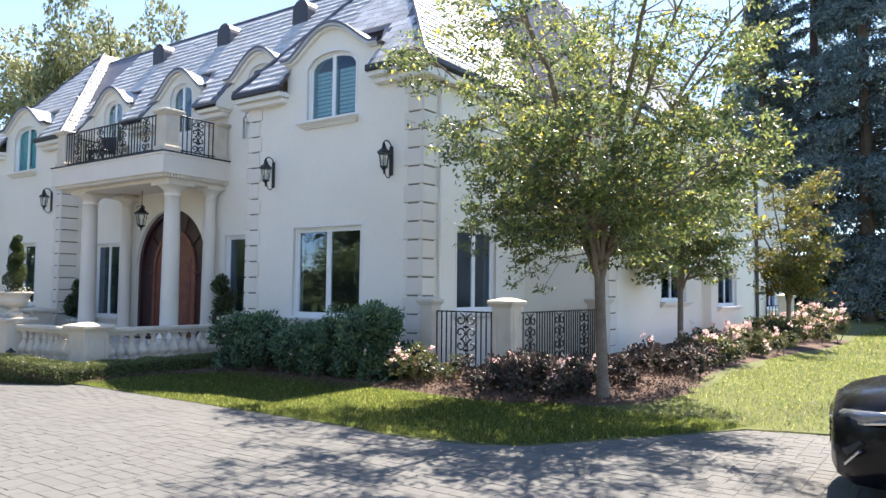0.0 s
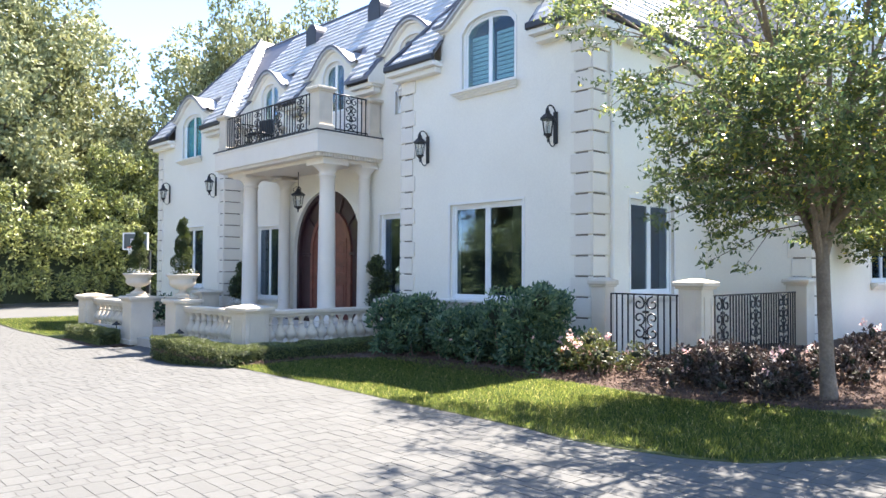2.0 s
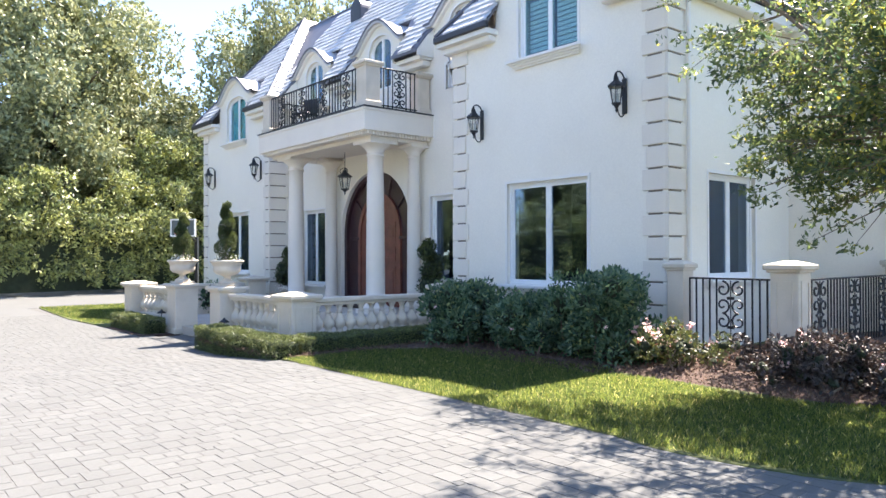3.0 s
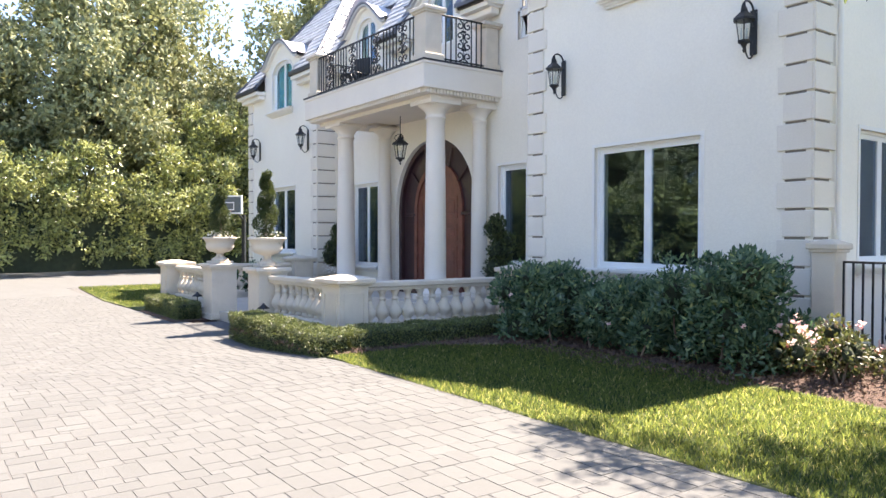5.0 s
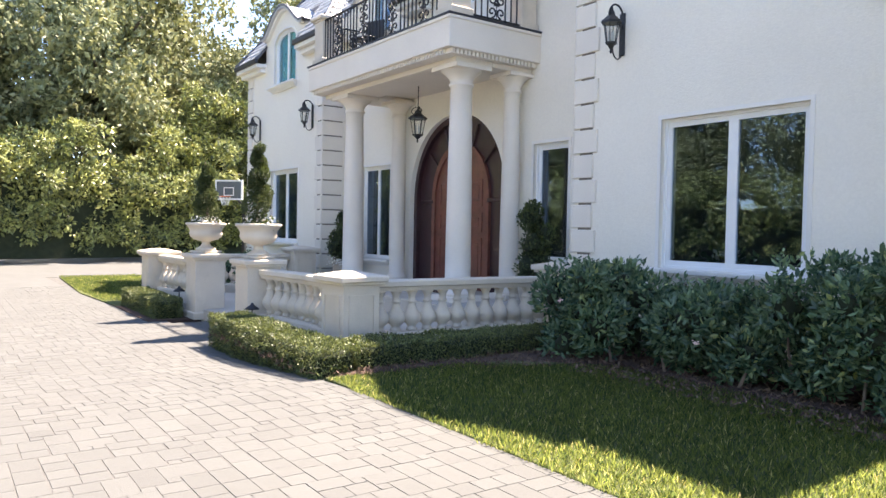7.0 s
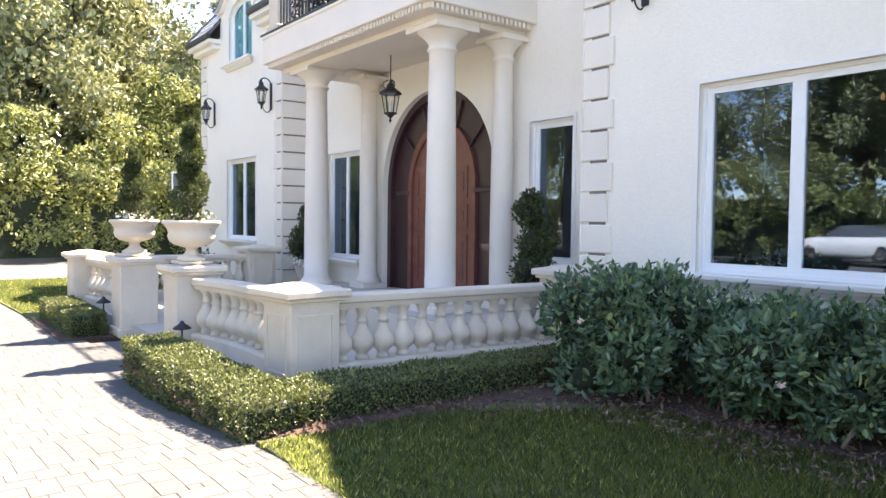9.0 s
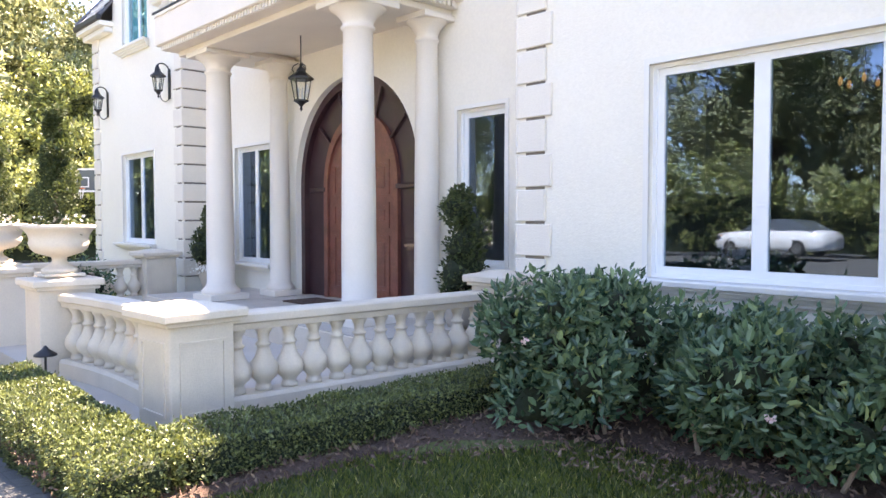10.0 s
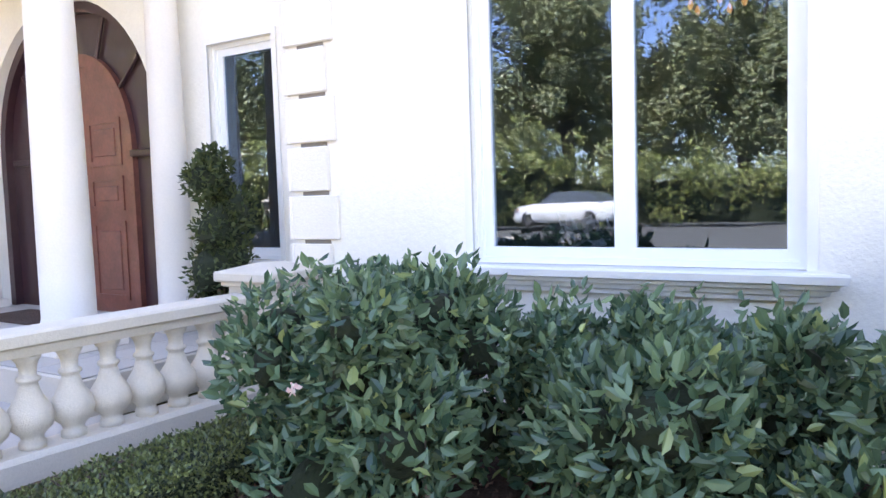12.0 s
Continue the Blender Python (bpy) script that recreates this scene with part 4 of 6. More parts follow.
def pedestal(name, label, size, height, m, cap=0.07, panel=False, group="", pyramid=0.05, category="pier"):
    """A square stone pier: base, shaft with sunk panels, moulded cap with a low pyramid top."""
    p = thing(name, label, category, group, m=m)
    h = size / 2
    part("base", boxed(-h - 0.03, h + 0.03, -h - 0.03, h + 0.03, 0, 0.12, 0.012), "stone", p)
    bm = boxed(-h, h, -h, h, 0.10, height - 0.10, 0.01)
    if panel:
        for a in range(4):
            sub = bmesh.new()
            frame_rect(sub, -h + 0.07, h - 0.07, 0.24, height - 0.22, 0.02, lambda u, v, w: (u, -h - 0.012 + w, v), 0.016)
            bmesh.ops.rotate(sub, verts=sub.verts[:], cent=(0, 0, 0), matrix=Matrix.Rotation(a * math.pi / 2, 3, "Z"))
            part("panel", sub, "stone", p)
    part("shaft", bm, "stone", p)
    bm = boxed(-h - cap * 0.5, h + cap * 0.5, -h - cap * 0.5, h + cap * 0.5, height - 0.11, height - 0.07, 0.008)
    box(bm, -h - cap, h + cap, -h - cap, h + cap, height - 0.075, height - 0.005, 0.012)
    top = bmesh.ops.create_cone(bm, cap_ends=True, segments=4, radius1=(h + cap) * 1.36, radius2=(h + cap) * 0.35, depth=pyramid, matrix=Matrix.Translation((0, 0, height - 0.008 + pyramid / 2)) @ Matrix.Rotation(math.pi / 4, 4, "Z"))
    part("cap", bm, "stone", p, "weathered moulded stone cap")
    return p


BZ = 4.602
for x in (-13.40, -17.74):
    pedestal("balcony_pier", "square white stone balcony corner pier", 0.36, 0.95, pose(x, 8.54, BZ), group="balcony piers")
    pedestal("balcony_pier", "square white stone pier against the house wall", 0.30, 0.90, pose(x + 0.02, RY - 0.2, BZ), group="balcony piers")
railing("black wrought iron balcony railing with scroll panels", 3.98, 0.86, pose(-17.56, 8.42, BZ), [0.55, 1.55, 2.55, 3.5], group="balcony railings")
railing("black wrought iron balcony side railing", 1.06, 0.86, pose(-13.27, 8.72, BZ, 0, 0, 90), [0.53], group="balcony railings")
railing("black wrought iron balcony side railing", 1.06, 0.86, pose(-17.87, 8.72, BZ, 0, 0, 90), [0.53], group="balcony railings")

# ---- terrace balustrade, piers and urns ----
def baluster_profile():
    return [(0.055, 0.0), (0.055, 0.035), (0.045, 0.045), (0.05, 0.07), (0.085, 0.11), (0.097, 0.16), (0.088, 0.21), (0.055, 0.27), (0.04, 0.33),
            (0.038, 0.345), (0.05, 0.355), (0.05, 0.37), (0.036, 0.38), (0.036, 0.42), (0.045, 0.455), (0.058, 0.475), (0.058, 0.50)]


baluster_mesh = mesh_of(lathe([(r * 1.2, z) for r, z in baluster_profile()], 16), "baluster", M["stone"], True)


def balustrade(label, a, b, count, bow=0.0, group="terrace balustrades"):
    """A stone run from a to b: base course, turned balusters and a moulded rail; bow bends it sideways."""
    a, b = Vector((*a, 0)), Vector((*b, 0))
    length = (b - a).length
    t = thing("balustrade", label, "balustrade", group, m=pose(a.x, a.y, 0.0, 0, 0, math.degrees(math.atan2(b.y - a.y, b.x - a.x))))
    n = 10 if bow else 1

    def mid(s):
        return bow * 4 * s * (1 - s)

    def course(levels):
        bm = bmesh.new()
        rows = []
        for i in range(n + 1):
            s = i / n
            rows.append([bm.verts.new((s * length, mid(s) + y, z)) for y, z in levels])
        for p, q in zip(rows, rows[1:]):
            for k in range(len(levels)):
                bm.faces.new((p[k], q[k], q[(k + 1) % len(levels)], p[(k + 1) % len(levels)]))
        bm.faces.new(rows[0])
        bm.faces.new(list(reversed(rows[-1])))
        bmesh.ops.recalc_face_normals(bm, faces=bm.faces[:])
        return bm
    part("base_course", course([(-0.12, -0.2), (0.12, -0.2), (0.12, 0.13), (0.10, 0.16), (-0.10, 0.16), (-0.12, 0.13)]), "stone", t)
    part("rail", course([(-0.085, 0.655), (0.085, 0.655), (0.095, 0.70), (0.12, 0.715), (0.12, 0.77), (0.105, 0.785), (-0.105, 0.785), (-0.12, 0.77), (-0.12, 0.715), (-0.095, 0.70)]), "stone", t)
    for i in range(count):
        s = (i + 0.5) / count
        part("baluster", baluster_mesh, "stone", t, m=pose(s * length, mid(s), 0.158, 0, 0, random.uniform(0, 90)))
    return t


PA, PB, PWALL = (-11.95, 6.08), (-19.6, 5.82), (-11.74, 9.22)
U1, U2 = (-14.60, 5.97), (-16.74, 5.87)
pedestal("terrace_pier", "square cream cast stone terrace corner pier", 0.49, 0.98, pose(*PA, -0.12, 0, 0, 4), cap=0.08, panel=True, group="terrace piers")
pedestal("terrace_pier", "square cream cast stone terrace corner pier", 0.54, 1.03, pose(*PB, -DIP), cap=0.08, panel=True, group="terrace piers")
pedestal("terrace_pier", "cream stone half pier against the house wall", 0.42, 0.94, pose(*PWALL, 0), cap=0.07, group="terrace piers")
pedestal("terrace_pier", "cream stone pier beside the porch", 0.52, 0.92, pose(-19.55, 8.85, 0), cap=0.08, panel=True, group="terrace piers")
for p in (U1, U2):
    pedestal("gate_pier", "cream stone entrance pier carrying an urn", 0.50, 0.92 + DIP, pose(*p, -DIP), cap=0.07, group="entrance piers", pyramid=0.02)
balustrade("cream stone balustrade along the terrace side", (-11.95, 6.36), (-11.78, 9.0), 12)
balustrade("cream stone balustrade, sunlit through its balusters", (-14.33, 5.99), (-12.21, 6.07), 10, 0.10)
balustrade("cream stone balustrade, sunlit through its balusters", (-19.33, 5.83), (-17.0, 5.87), 11, 0.10)
balustrade("cream stone balustrade at the terrace's far side", (-19.6, 6.1), (-19.6, 8.6), 11)


def urn():
    u = thing("urn", "wide cream cast stone garden urn", "urn", "stone urns")
    prof = [(0.15, 0.0), (0.15, 0.035), (0.12, 0.05), (0.075, 0.08), (0.06, 0.11), (0.065, 0.14), (0.11, 0.155), (0.19, 0.18), (0.235, 0.22), (0.25, 0.27),
            (0.24, 0.30), (0.25, 0.34), (0.285, 0.39), (0.305, 0.40), (0.305, 0.43), (0.28, 0.435), (0.25, 0.42), (0.2, 0.40)]
    part("bowl", lathe(prof, 32), "stone", u, smooth=True)
    part("soil", lathe([(0.24, 0.39), (0.2, 0.41), (0.03, 0.42)], 20), "mulch", u)
    part("foot", boxed(-0.17, 0.17, -0.17, 0.17, -0.03, 0.0, 0.006), "stone", u)
    return u


urn_a = urn()
urn_a.matrix_basis = pose(*U1, 0.965) @ Matrix.Scale(1.08, 4)
copy_thing(urn_a, pose(*U2, 0.965, 0, 0, 25))


def spiral_topiary(seed, height, name="spiral_topiary"):
    r = np.random.default_rng(seed)
    t = thing(name, "clipped spiral juniper growing in a stone urn", "topiary", "spiral topiaries")
    part("trunk", tube(bmesh.new(), [(0.02 * math.sin(z * 5), 0.02 * math.cos(z * 4), z) for z in np.linspace(-0.05, height, 8)], [0.022] * 4 + [0.014] * 4, 6), "bark", t)
    n = 9000
    s = r.uniform(0, 1, n) ** 1.2
    a = s * 2.3 * 2 * math.pi + 0.9
    wide = 0.055 * (1 - 0.5 * s)
    base = np.stack([wide * np.cos(a), wide * np.sin(a), 0.24 + s * (height - 0.28)], 1)
    d = unit(n, r)
    p = base + d * ((0.165 + 0.035 * np.sin(s * 26)) * (1 - 0.62 * s))[:, None] * np.array([1, 1, 0.75])
    part("foliage", leaves("foliage", p, 0.035, "topiary", 0.45, 0.2, d * 0.8, r), "topiary", t)
    return t


spiral_topiary(4, 1.18).matrix_basis = pose(*U1, 1.40, 0, 0, 200)
spiral_topiary(9, 1.05).matrix_basis = pose(*U2, 1.40, 0, 0, 60)


def flower_tuft(rng, count, spread, z, size, material, name="flowers"):
    p = rng.normal(size=(count, 3)) * np.array([spread, spread, spread * 0.35]) + np.array([0, 0, z])
    return leaves(name, p, size, material, 0.8, 0.5, None, rng)


for p, s in ((U2, 1), (U1, 2)):
    r = np.random.default_rng(60 + s)
    f = thing("urn_flowers", "white trailing flowers at the urn's rim", "flowers", "urn flowers", m=pose(*p, 1.42))
    tagged(part("petals", flower_tuft(r, 160 if s == 1 else 60, 0.11, 0.05, 0.04, "whiteflower"), "whiteflower", f), kind="stuff")
    part("leaves", flower_tuft(r, 200, 0.13, 0.02, 0.05, "topiary", "leaves"), "topiary", f)


def path_light():
    l = thing("path_light", "small black mushroom path light", "path light", "path lights")
    part("stake", tube(bmesh.new(), [(0, 0, 0), (0, 0, 0.42)], 0.011, 8), "iron", l)
    part("shade", lathe([(0.10, 0.40), (0.095, 0.415), (0.03, 0.46), (0.012, 0.49)], 16), "iron", l, smooth=True)
    return l


pl = path_light()
pl.matrix_basis = pose(-14.1, 5.70, 0.02 - DIP)
for x, y in ((-17.15, 5.55),):
    copy_thing(pl, pose(x, y, 0.02 - DIP))


# ---- lanterns ----
def cage(parent, z0, z1, r0, r1, y=0.0):
    """A tapering six-sided lantern: roof, bars, panes, floor and candles."""
    h = z1 - z0
    for k in range(6):
        a = math.pi / 3 * k
        p0, p1 = (r0 * math.cos(a), y + r0 * math.sin(a), z0), (r1 * math.cos(a), y + r1 * math.sin(a), z1)
        part("bar", tube(bmesh.new(), [p0, p1], 0.008, 4), "iron", parent)
        b = a + math.pi / 3
        q0, q1 = (r0 * math.cos(b), y + r0 * math.sin(b), z0), (r1 * math.cos(b), y + r1 * math.sin(b), z1)
        bm = bmesh.new()
        bm.faces.new([bm.verts.new(v) for v in (p0, q0, q1, p1)])
        ob = part("pane", bm, "lampglass", parent)
        ob.visible_shadow = False
    bm = lathe([(r1 + 0.035, z1 - 0.01), (r1 + 0.035, z1 + 0.015), (r1 * 0.75, z1 + 0.07), (r1 * 0.45, z1 + 0.10), (r1 * 0.42, z1 + 0.13), (0.02, z1 + 0.17), (0.018, z1 + 0.2), (0.006, z1 + 0.22)], 6, None, 0, y)
    part("roof", bm, "iron", parent)
    bm = lathe([(0.006, z0 - 0.14), (0.02, z0 - 0.11), (0.012, z0 - 0.08), (0.03, z0 - 0.06), (r0 * 0.7, z0 - 0.03), (r0 + 0.015, z0 - 0.01), (r0 + 0.015, z0 + 0.01)], 6, None, 0, y)
    part("finial", bm, "iron", parent)
    bm = bmesh.new()
    for k in range(3):
        a = 2 * math.pi / 3 * k
        lathe([(0.012, z0 + 0.01), (0.012, z0 + h * 0.5), (0.004, z0 + h * 0.62)], 6, bm, 0.035 * math.cos(a), y + 0.035 * math.sin(a))
    part("candle", bm, "curtain", parent)


def wall_lantern():
    l = thing("wall_lantern", "black iron wall lantern with clear glass", "wall lamp", "wall lanterns")
    part("backplate", boxed(-0.05, 0.05, -0.022, 0.0, -0.30, 0.26, 0.01), "iron", l)
    arm = [(0, -0.02, 0.05)] + [(0, -0.14 + 0.13 * math.cos(a), 0.20 + 0.15 * math.sin(a)) for a in np.linspace(0, math.pi, 12)] + [(0, -0.24, 0.16)]
    part("arm", tube(bmesh.new(), arm, 0.013, 6), "iron", l)
    low = [(0, -0.02, -0.12)] + [(0, -0.10 + 0.09 * math.cos(a), -0.22 - 0.13 * math.sin(a)) for a in np.linspace(0, math.pi * 1.2, 12)]
    part("scroll", tube(bmesh.new(), low, 0.010, 6), "iron", l)
    cage(l, -0.16, 0.10, 0.065, 0.105, -0.22)
    return l


wl = wall_lantern()
wl.matrix_basis = pose(-7.66, FY, 4.02)
for x in (-10.94, -20.4, -23.75):
    copy_thing(wl, pose(x, FY, 4.02))
hl = thing("hanging_lantern", "black iron lantern hanging from the porch ceiling", "lantern", m=pose(-15.40, 9.22, 4.03))
part("canopy", lathe([(0.08, -0.025), (0.08, -0.01), (0.05, 0.0)], 12), "iron", hl)
part("rod", tube(bmesh.new(), [(0, 0, 0), (0, 0, -0.46)], 0.009, 6), "iron", hl)
cage(hl, -0.95, -0.66, 0.085, 0.135)
for k in range(3):
    a = 2 * math.pi * k / 3
    part("scroll", tube(bmesh.new(), [(0.03 * math.cos(a), 0.03 * math.sin(a), -0.45), (0.1 * math.cos(a), 0.1 * math.sin(a), -0.49), (0.12 * math.cos(a), 0.12 * math.sin(a), -0.54), (0.09 * math.cos(a), 0.09 * math.sin(a), -0.57)], 0.008, 5), "iron", hl)

# ---- side fence ----
pedestal("fence_pier", "cream stone fence pier at the house corner", 0.27, 1.40, pose(-6.72, 9.52, 0.0), cap=0.05, group="fence piers")
pedestal("fence_pier", "cream stone fence pier among roses", 0.36, 1.40, pose(-5.08, 9.45, 0.0), cap=0.07, group="fence piers", panel=True)
pedestal("fence_pier", "cream stone fence pier against the house", 0.36, 1.42, pose(-4.98, 13.05, 0.0), cap=0.06, group="fence piers")
railing("black wrought iron fence with scroll panels", 1.24, 1.02, pose(-6.53, 9.47, 0.18), [0.62], 0.10, "garden fence")
railing("black wrought iron fence with scroll panels", 3.2, 1.02, pose(-5.0, 9.67, 0.18, 0, 0, 90), [0.45, 1.6, 2.7], 0.10, "garden fence")
pedestal("fence_pier", "cream stone fence pier beyond the roses", 0.46, 1.5, pose(-3.95, 27.5, 0.0), cap=0.07, group="fence piers")
railing("short black wrought iron gate beside the pier", 0.42, 1.02, pose(-4.62, 27.5, 0.1), [], 0.10, "garden fence")

# a dark chair on the balcony
ch = thing("balcony_chair", "dark metal chair on the balcony", "chair", m=pose(-16.9, 9.0, BZ, 0, 0, 20))
part("seat", boxed(-0.24, 0.24, -0.24, 0.24, 0.40, 0.46, 0.02), "iron", ch)
part("backrest", boxed(-0.24, 0.24, 0.20, 0.24, 0.48, 0.86, 0.02), "iron", ch)
for x in (-0.2, 0.2):
    for y in (-0.2, 0.2):
        part("leg", boxed(x - 0.018, x + 0.018, y - 0.018, y + 0.018, 0, 0.42), "iron", ch)


# ---- shrubs and hedges ----
def low_hedge(label, x0, x1, y0, y1, h, seed, z=0.0):
    """A clipped box hedge: dark core painted as inner shade and small leaves over its faces, with an uneven outline."""
    r = np.random.default_rng(seed)
    t = thing("box_hedge", label, "hedge", "low box hedges", m=pose(x0, y0, z))
    w, d = x1 - x0, y1 - y0
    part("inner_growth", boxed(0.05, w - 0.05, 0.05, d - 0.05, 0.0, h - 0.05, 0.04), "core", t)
    area = w * d + 2 * (w + d) * h
    n = int(area * 6500)
    pick = r.uniform(0, area, n)
    p = np.empty((n, 3))
    o = np.zeros((n, 3))
    u, v = r.uniform(0, 1, n), r.uniform(0, 1, n)
    top = pick < w * d
    p[:] = np.stack([u * w, v * d, np.full(n, h)], 1)
    o[top] = (0, 0, 1)
    rest = ~top
    f = (pick - w * d) / h
    per = np.clip(f, 0, 2 * (w + d) - 1e-6)
    for lo, hi, fn, nn in ((0, w, lambda s: (s, 0 * s), (0, -1, 0)), (w, 2 * w, lambda s: (s, 0 * s + d), (0, 1, 0)),
                           (2 * w, 2 * w + d, lambda s: (0 * s, s), (-1, 0, 0)), (2 * w + d, 2 * w + 2 * d, lambda s: (0 * s + w, s), (1, 0, 0))):
        k = rest & (per >= lo) & (per < hi)
        x, y = fn(per[k] - lo)
        p[k] = np.stack([x, y, v[k] * h], 1)
        o[k] = nn
    wob = np.array([noise.noise((q[0] * 2.6 + seed, q[1] * 2.6, q[2] * 2.6)) for q in p])
    p += o * (wob * 0.04 + r.normal(0, 0.012, n))[:, None]
    tagged(part("foliage", leaves("foliage", p - o * 0.010, 0.025, "box", 0.6, 0.1, o * 0.9, r), "box", t), kind="stuff")
    return t


low_hedge("low clipped box hedge, sunlit on top", -13.85, -10.62, 5.02, 5.50, 0.42, 1, -0.17)
low_hedge("low clipped box hedge in the house's shade", -11.12, -10.64, 5.51, 8.7, 0.25, 2)
low_hedge("low clipped box hedge beside the driveway", -19.2, -16.75, 5.05, 5.50, 0.33, 3, -DIP)


def shrub(name, label, category, group, centres, radii, n, size, material, seed, m=None, aspect=0.5, stems=10, core=0.62, base=0.0, up=0.35, fine=False):
    r = np.random.default_rng(seed)
    t = thing(name, label, category, group, m=m)
    c, rad = np.array(centres, float), np.array(radii, float)
    # dark balls behind the leaves stand in for the shrub's inner shade
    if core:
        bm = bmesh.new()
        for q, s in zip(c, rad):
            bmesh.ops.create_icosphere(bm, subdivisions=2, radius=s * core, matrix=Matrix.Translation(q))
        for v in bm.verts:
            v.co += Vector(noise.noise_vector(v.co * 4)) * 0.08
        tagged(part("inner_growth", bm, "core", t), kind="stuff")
    bm = bmesh.new()
    for i in range(stems):
        q = c[i % len(c)]
        a = Vector((q[0] * 0.9 + r.normal() * 0.05, q[1] * 0.9 + r.normal() * 0.05, base))
        tube(bm, [a, a.lerp(Vector(q), 0.5) + Vector((r.normal() * 0.05, r.normal() * 0.05, 0)), q], [0.016, 0.012, 0.006], 5)
    tagged(part("stem", bm, "bark", t), kind="stuff")
    p, d = blobs(r, n, c, rad, 0.45)
    k = p[:, 2] > base + 0.03
    tagged(part("foliage", leaves("foliage", p[k], size, material, aspect, up, d[k] * 0.7, r, 0.10, 0.35, d[k] * 0.5 + np.array([0, 0, 0.5]), fine), material, t), kind="stuff")
    return t


def camellia(x, y, w, d, h, seed, n, label):
    r = np.random.default_rng(seed)
    k = 32
    c = np.stack([r.uniform(-w / 2 + 0.2, w / 2 - 0.2, k), r.uniform(-d / 2 + 0.15, d / 2 - 0.15, k), r.uniform(0.10, h - 0.22, k)], 1)
    c[:, 2] *= 1 - 0.25 * (np.abs(c[:, 0]) / (w / 2)) ** 2
    rad = r.uniform(0.17, 0.30, k)
    t = shrub("camellia_shrub", label, "shrub", "front shrubs", c, rad, int(n * 1.6), 0.076, "camellia", seed, pose(x, y, 0.03), 0.46, 6, 0.42, fine=True)
    # upright shoots over the top
    pts, outs = [], []
    for i in range(38):
        b = np.array([r.uniform(-w / 2, w / 2) * 0.72, r.uniform(-d / 2, d / 2) * 0.72, h * (0.74 - 0.2 * r.uniform() ** 2)])
        for j in range(12):
            pts.append(b + np.array([r.normal() * 0.012, r.normal() * 0.012, j * 0.022]))
            a = j * 2.4
            outs.append((math.cos(a) * 0.8, math.sin(a) * 0.8, 0.5))
    tagged(part("shoot", leaves("shoot", np.array(pts), 0.075, "camellia", 0.42, 0.2, np.array(outs) * 1.6, r, 0.10, 0.35, np.array([[0, 0, 0.8]]), True), "camellia", t), kind="stuff")
    for i in range(1):
        q = (r.uniform(-w / 2, w / 2) * 0.8, -d / 2 - 0.06, h * r.uniform(0.3, 0.6))
        part("bud", leaves("bud", r.normal(size=(14, 3)) * 0.012 + np.array(q), 0.026, "petal", 0.8, 0.3, None, r), "petal", t, "small orange-pink bud")
    return t


camellia(-10.12, 8.30, 1.35, 1.3, 1.12, 21, 6500, "dense glossy dark green camellia under the window")
camellia(-8.80, 8.45, 1.75, 1.2, 0.94, 22, 7500, "dense glossy dark green camellia, clipped lower")
camellia(-7.27, 8.40, 1.75, 1.4, 1.36, 23, 8500, "tall glossy green camellia, sunlit at its end")


def porch_shrub(m, h, w, seed, label):
    r = np.random.default_rng(seed)
    c = [(r.normal() * w * 0.15, r.normal() * w * 0.15, 0.45 + (h - 0.55) * i / 8) for i in range(9)]
    rad = [w * 0.5 * (1 - 0.055 * i) * r.uniform(0.8, 1.1) for i in range(9)]
    t = shrub("porch_shrub", label, "shrub", "porch shrubs", c, rad, 2600, 0.06, "topiary", seed, m, 0.5, 6, 0.75, 0.3)
    return t


porch_shrub(pose(-12.72, 9.62, 0.27), 1.55, 0.50, 31, "upright dark green shrub in a pot by the door")
porch_shrub(pose(-18.85, 9.55, 0.27), 1.45, 0.52, 32, "upright dark green shrub in a pot by the column")
for x, y in ((-12.72, 9.62), (-18.85, 9.55)):
    pt = thing("planter", "round cream clay planter on the porch", "planter", "porch planters", m=pose(x, y, 0.272))
    part("pot", lathe([(0.15, 0), (0.17, 0.05), (0.23, 0.25), (0.25, 0.33), (0.27, 0.34), (0.27, 0.38), (0.24, 0.385), (0.22, 0.35)], 24), "pot", pt, smooth=True)
r = np.random.default_rng(77)
f = thing("white_flowers", "small white flowers in a porch planter", "flowers", m=pose(-18.65, 9.3, 0.62))
tagged(part("petals", flower_tuft(r, 120, 0.10, 0.02, 0.035, "whiteflower"), "whiteflower", f), kind="stuff")
shrub("terrace_plant", "bushy green plants behind the far balustrade", "plant", "", [(0, 0, 0.35), (0.5, 0.1, 0.42), (1.0, -0.1, 0.36), (-0.5, 0, 0.3)], [0.4, 0.42, 0.4, 0.36], 2200, 0.08, "camellia", 41, pose(-20.6, 7.8, 0.0))


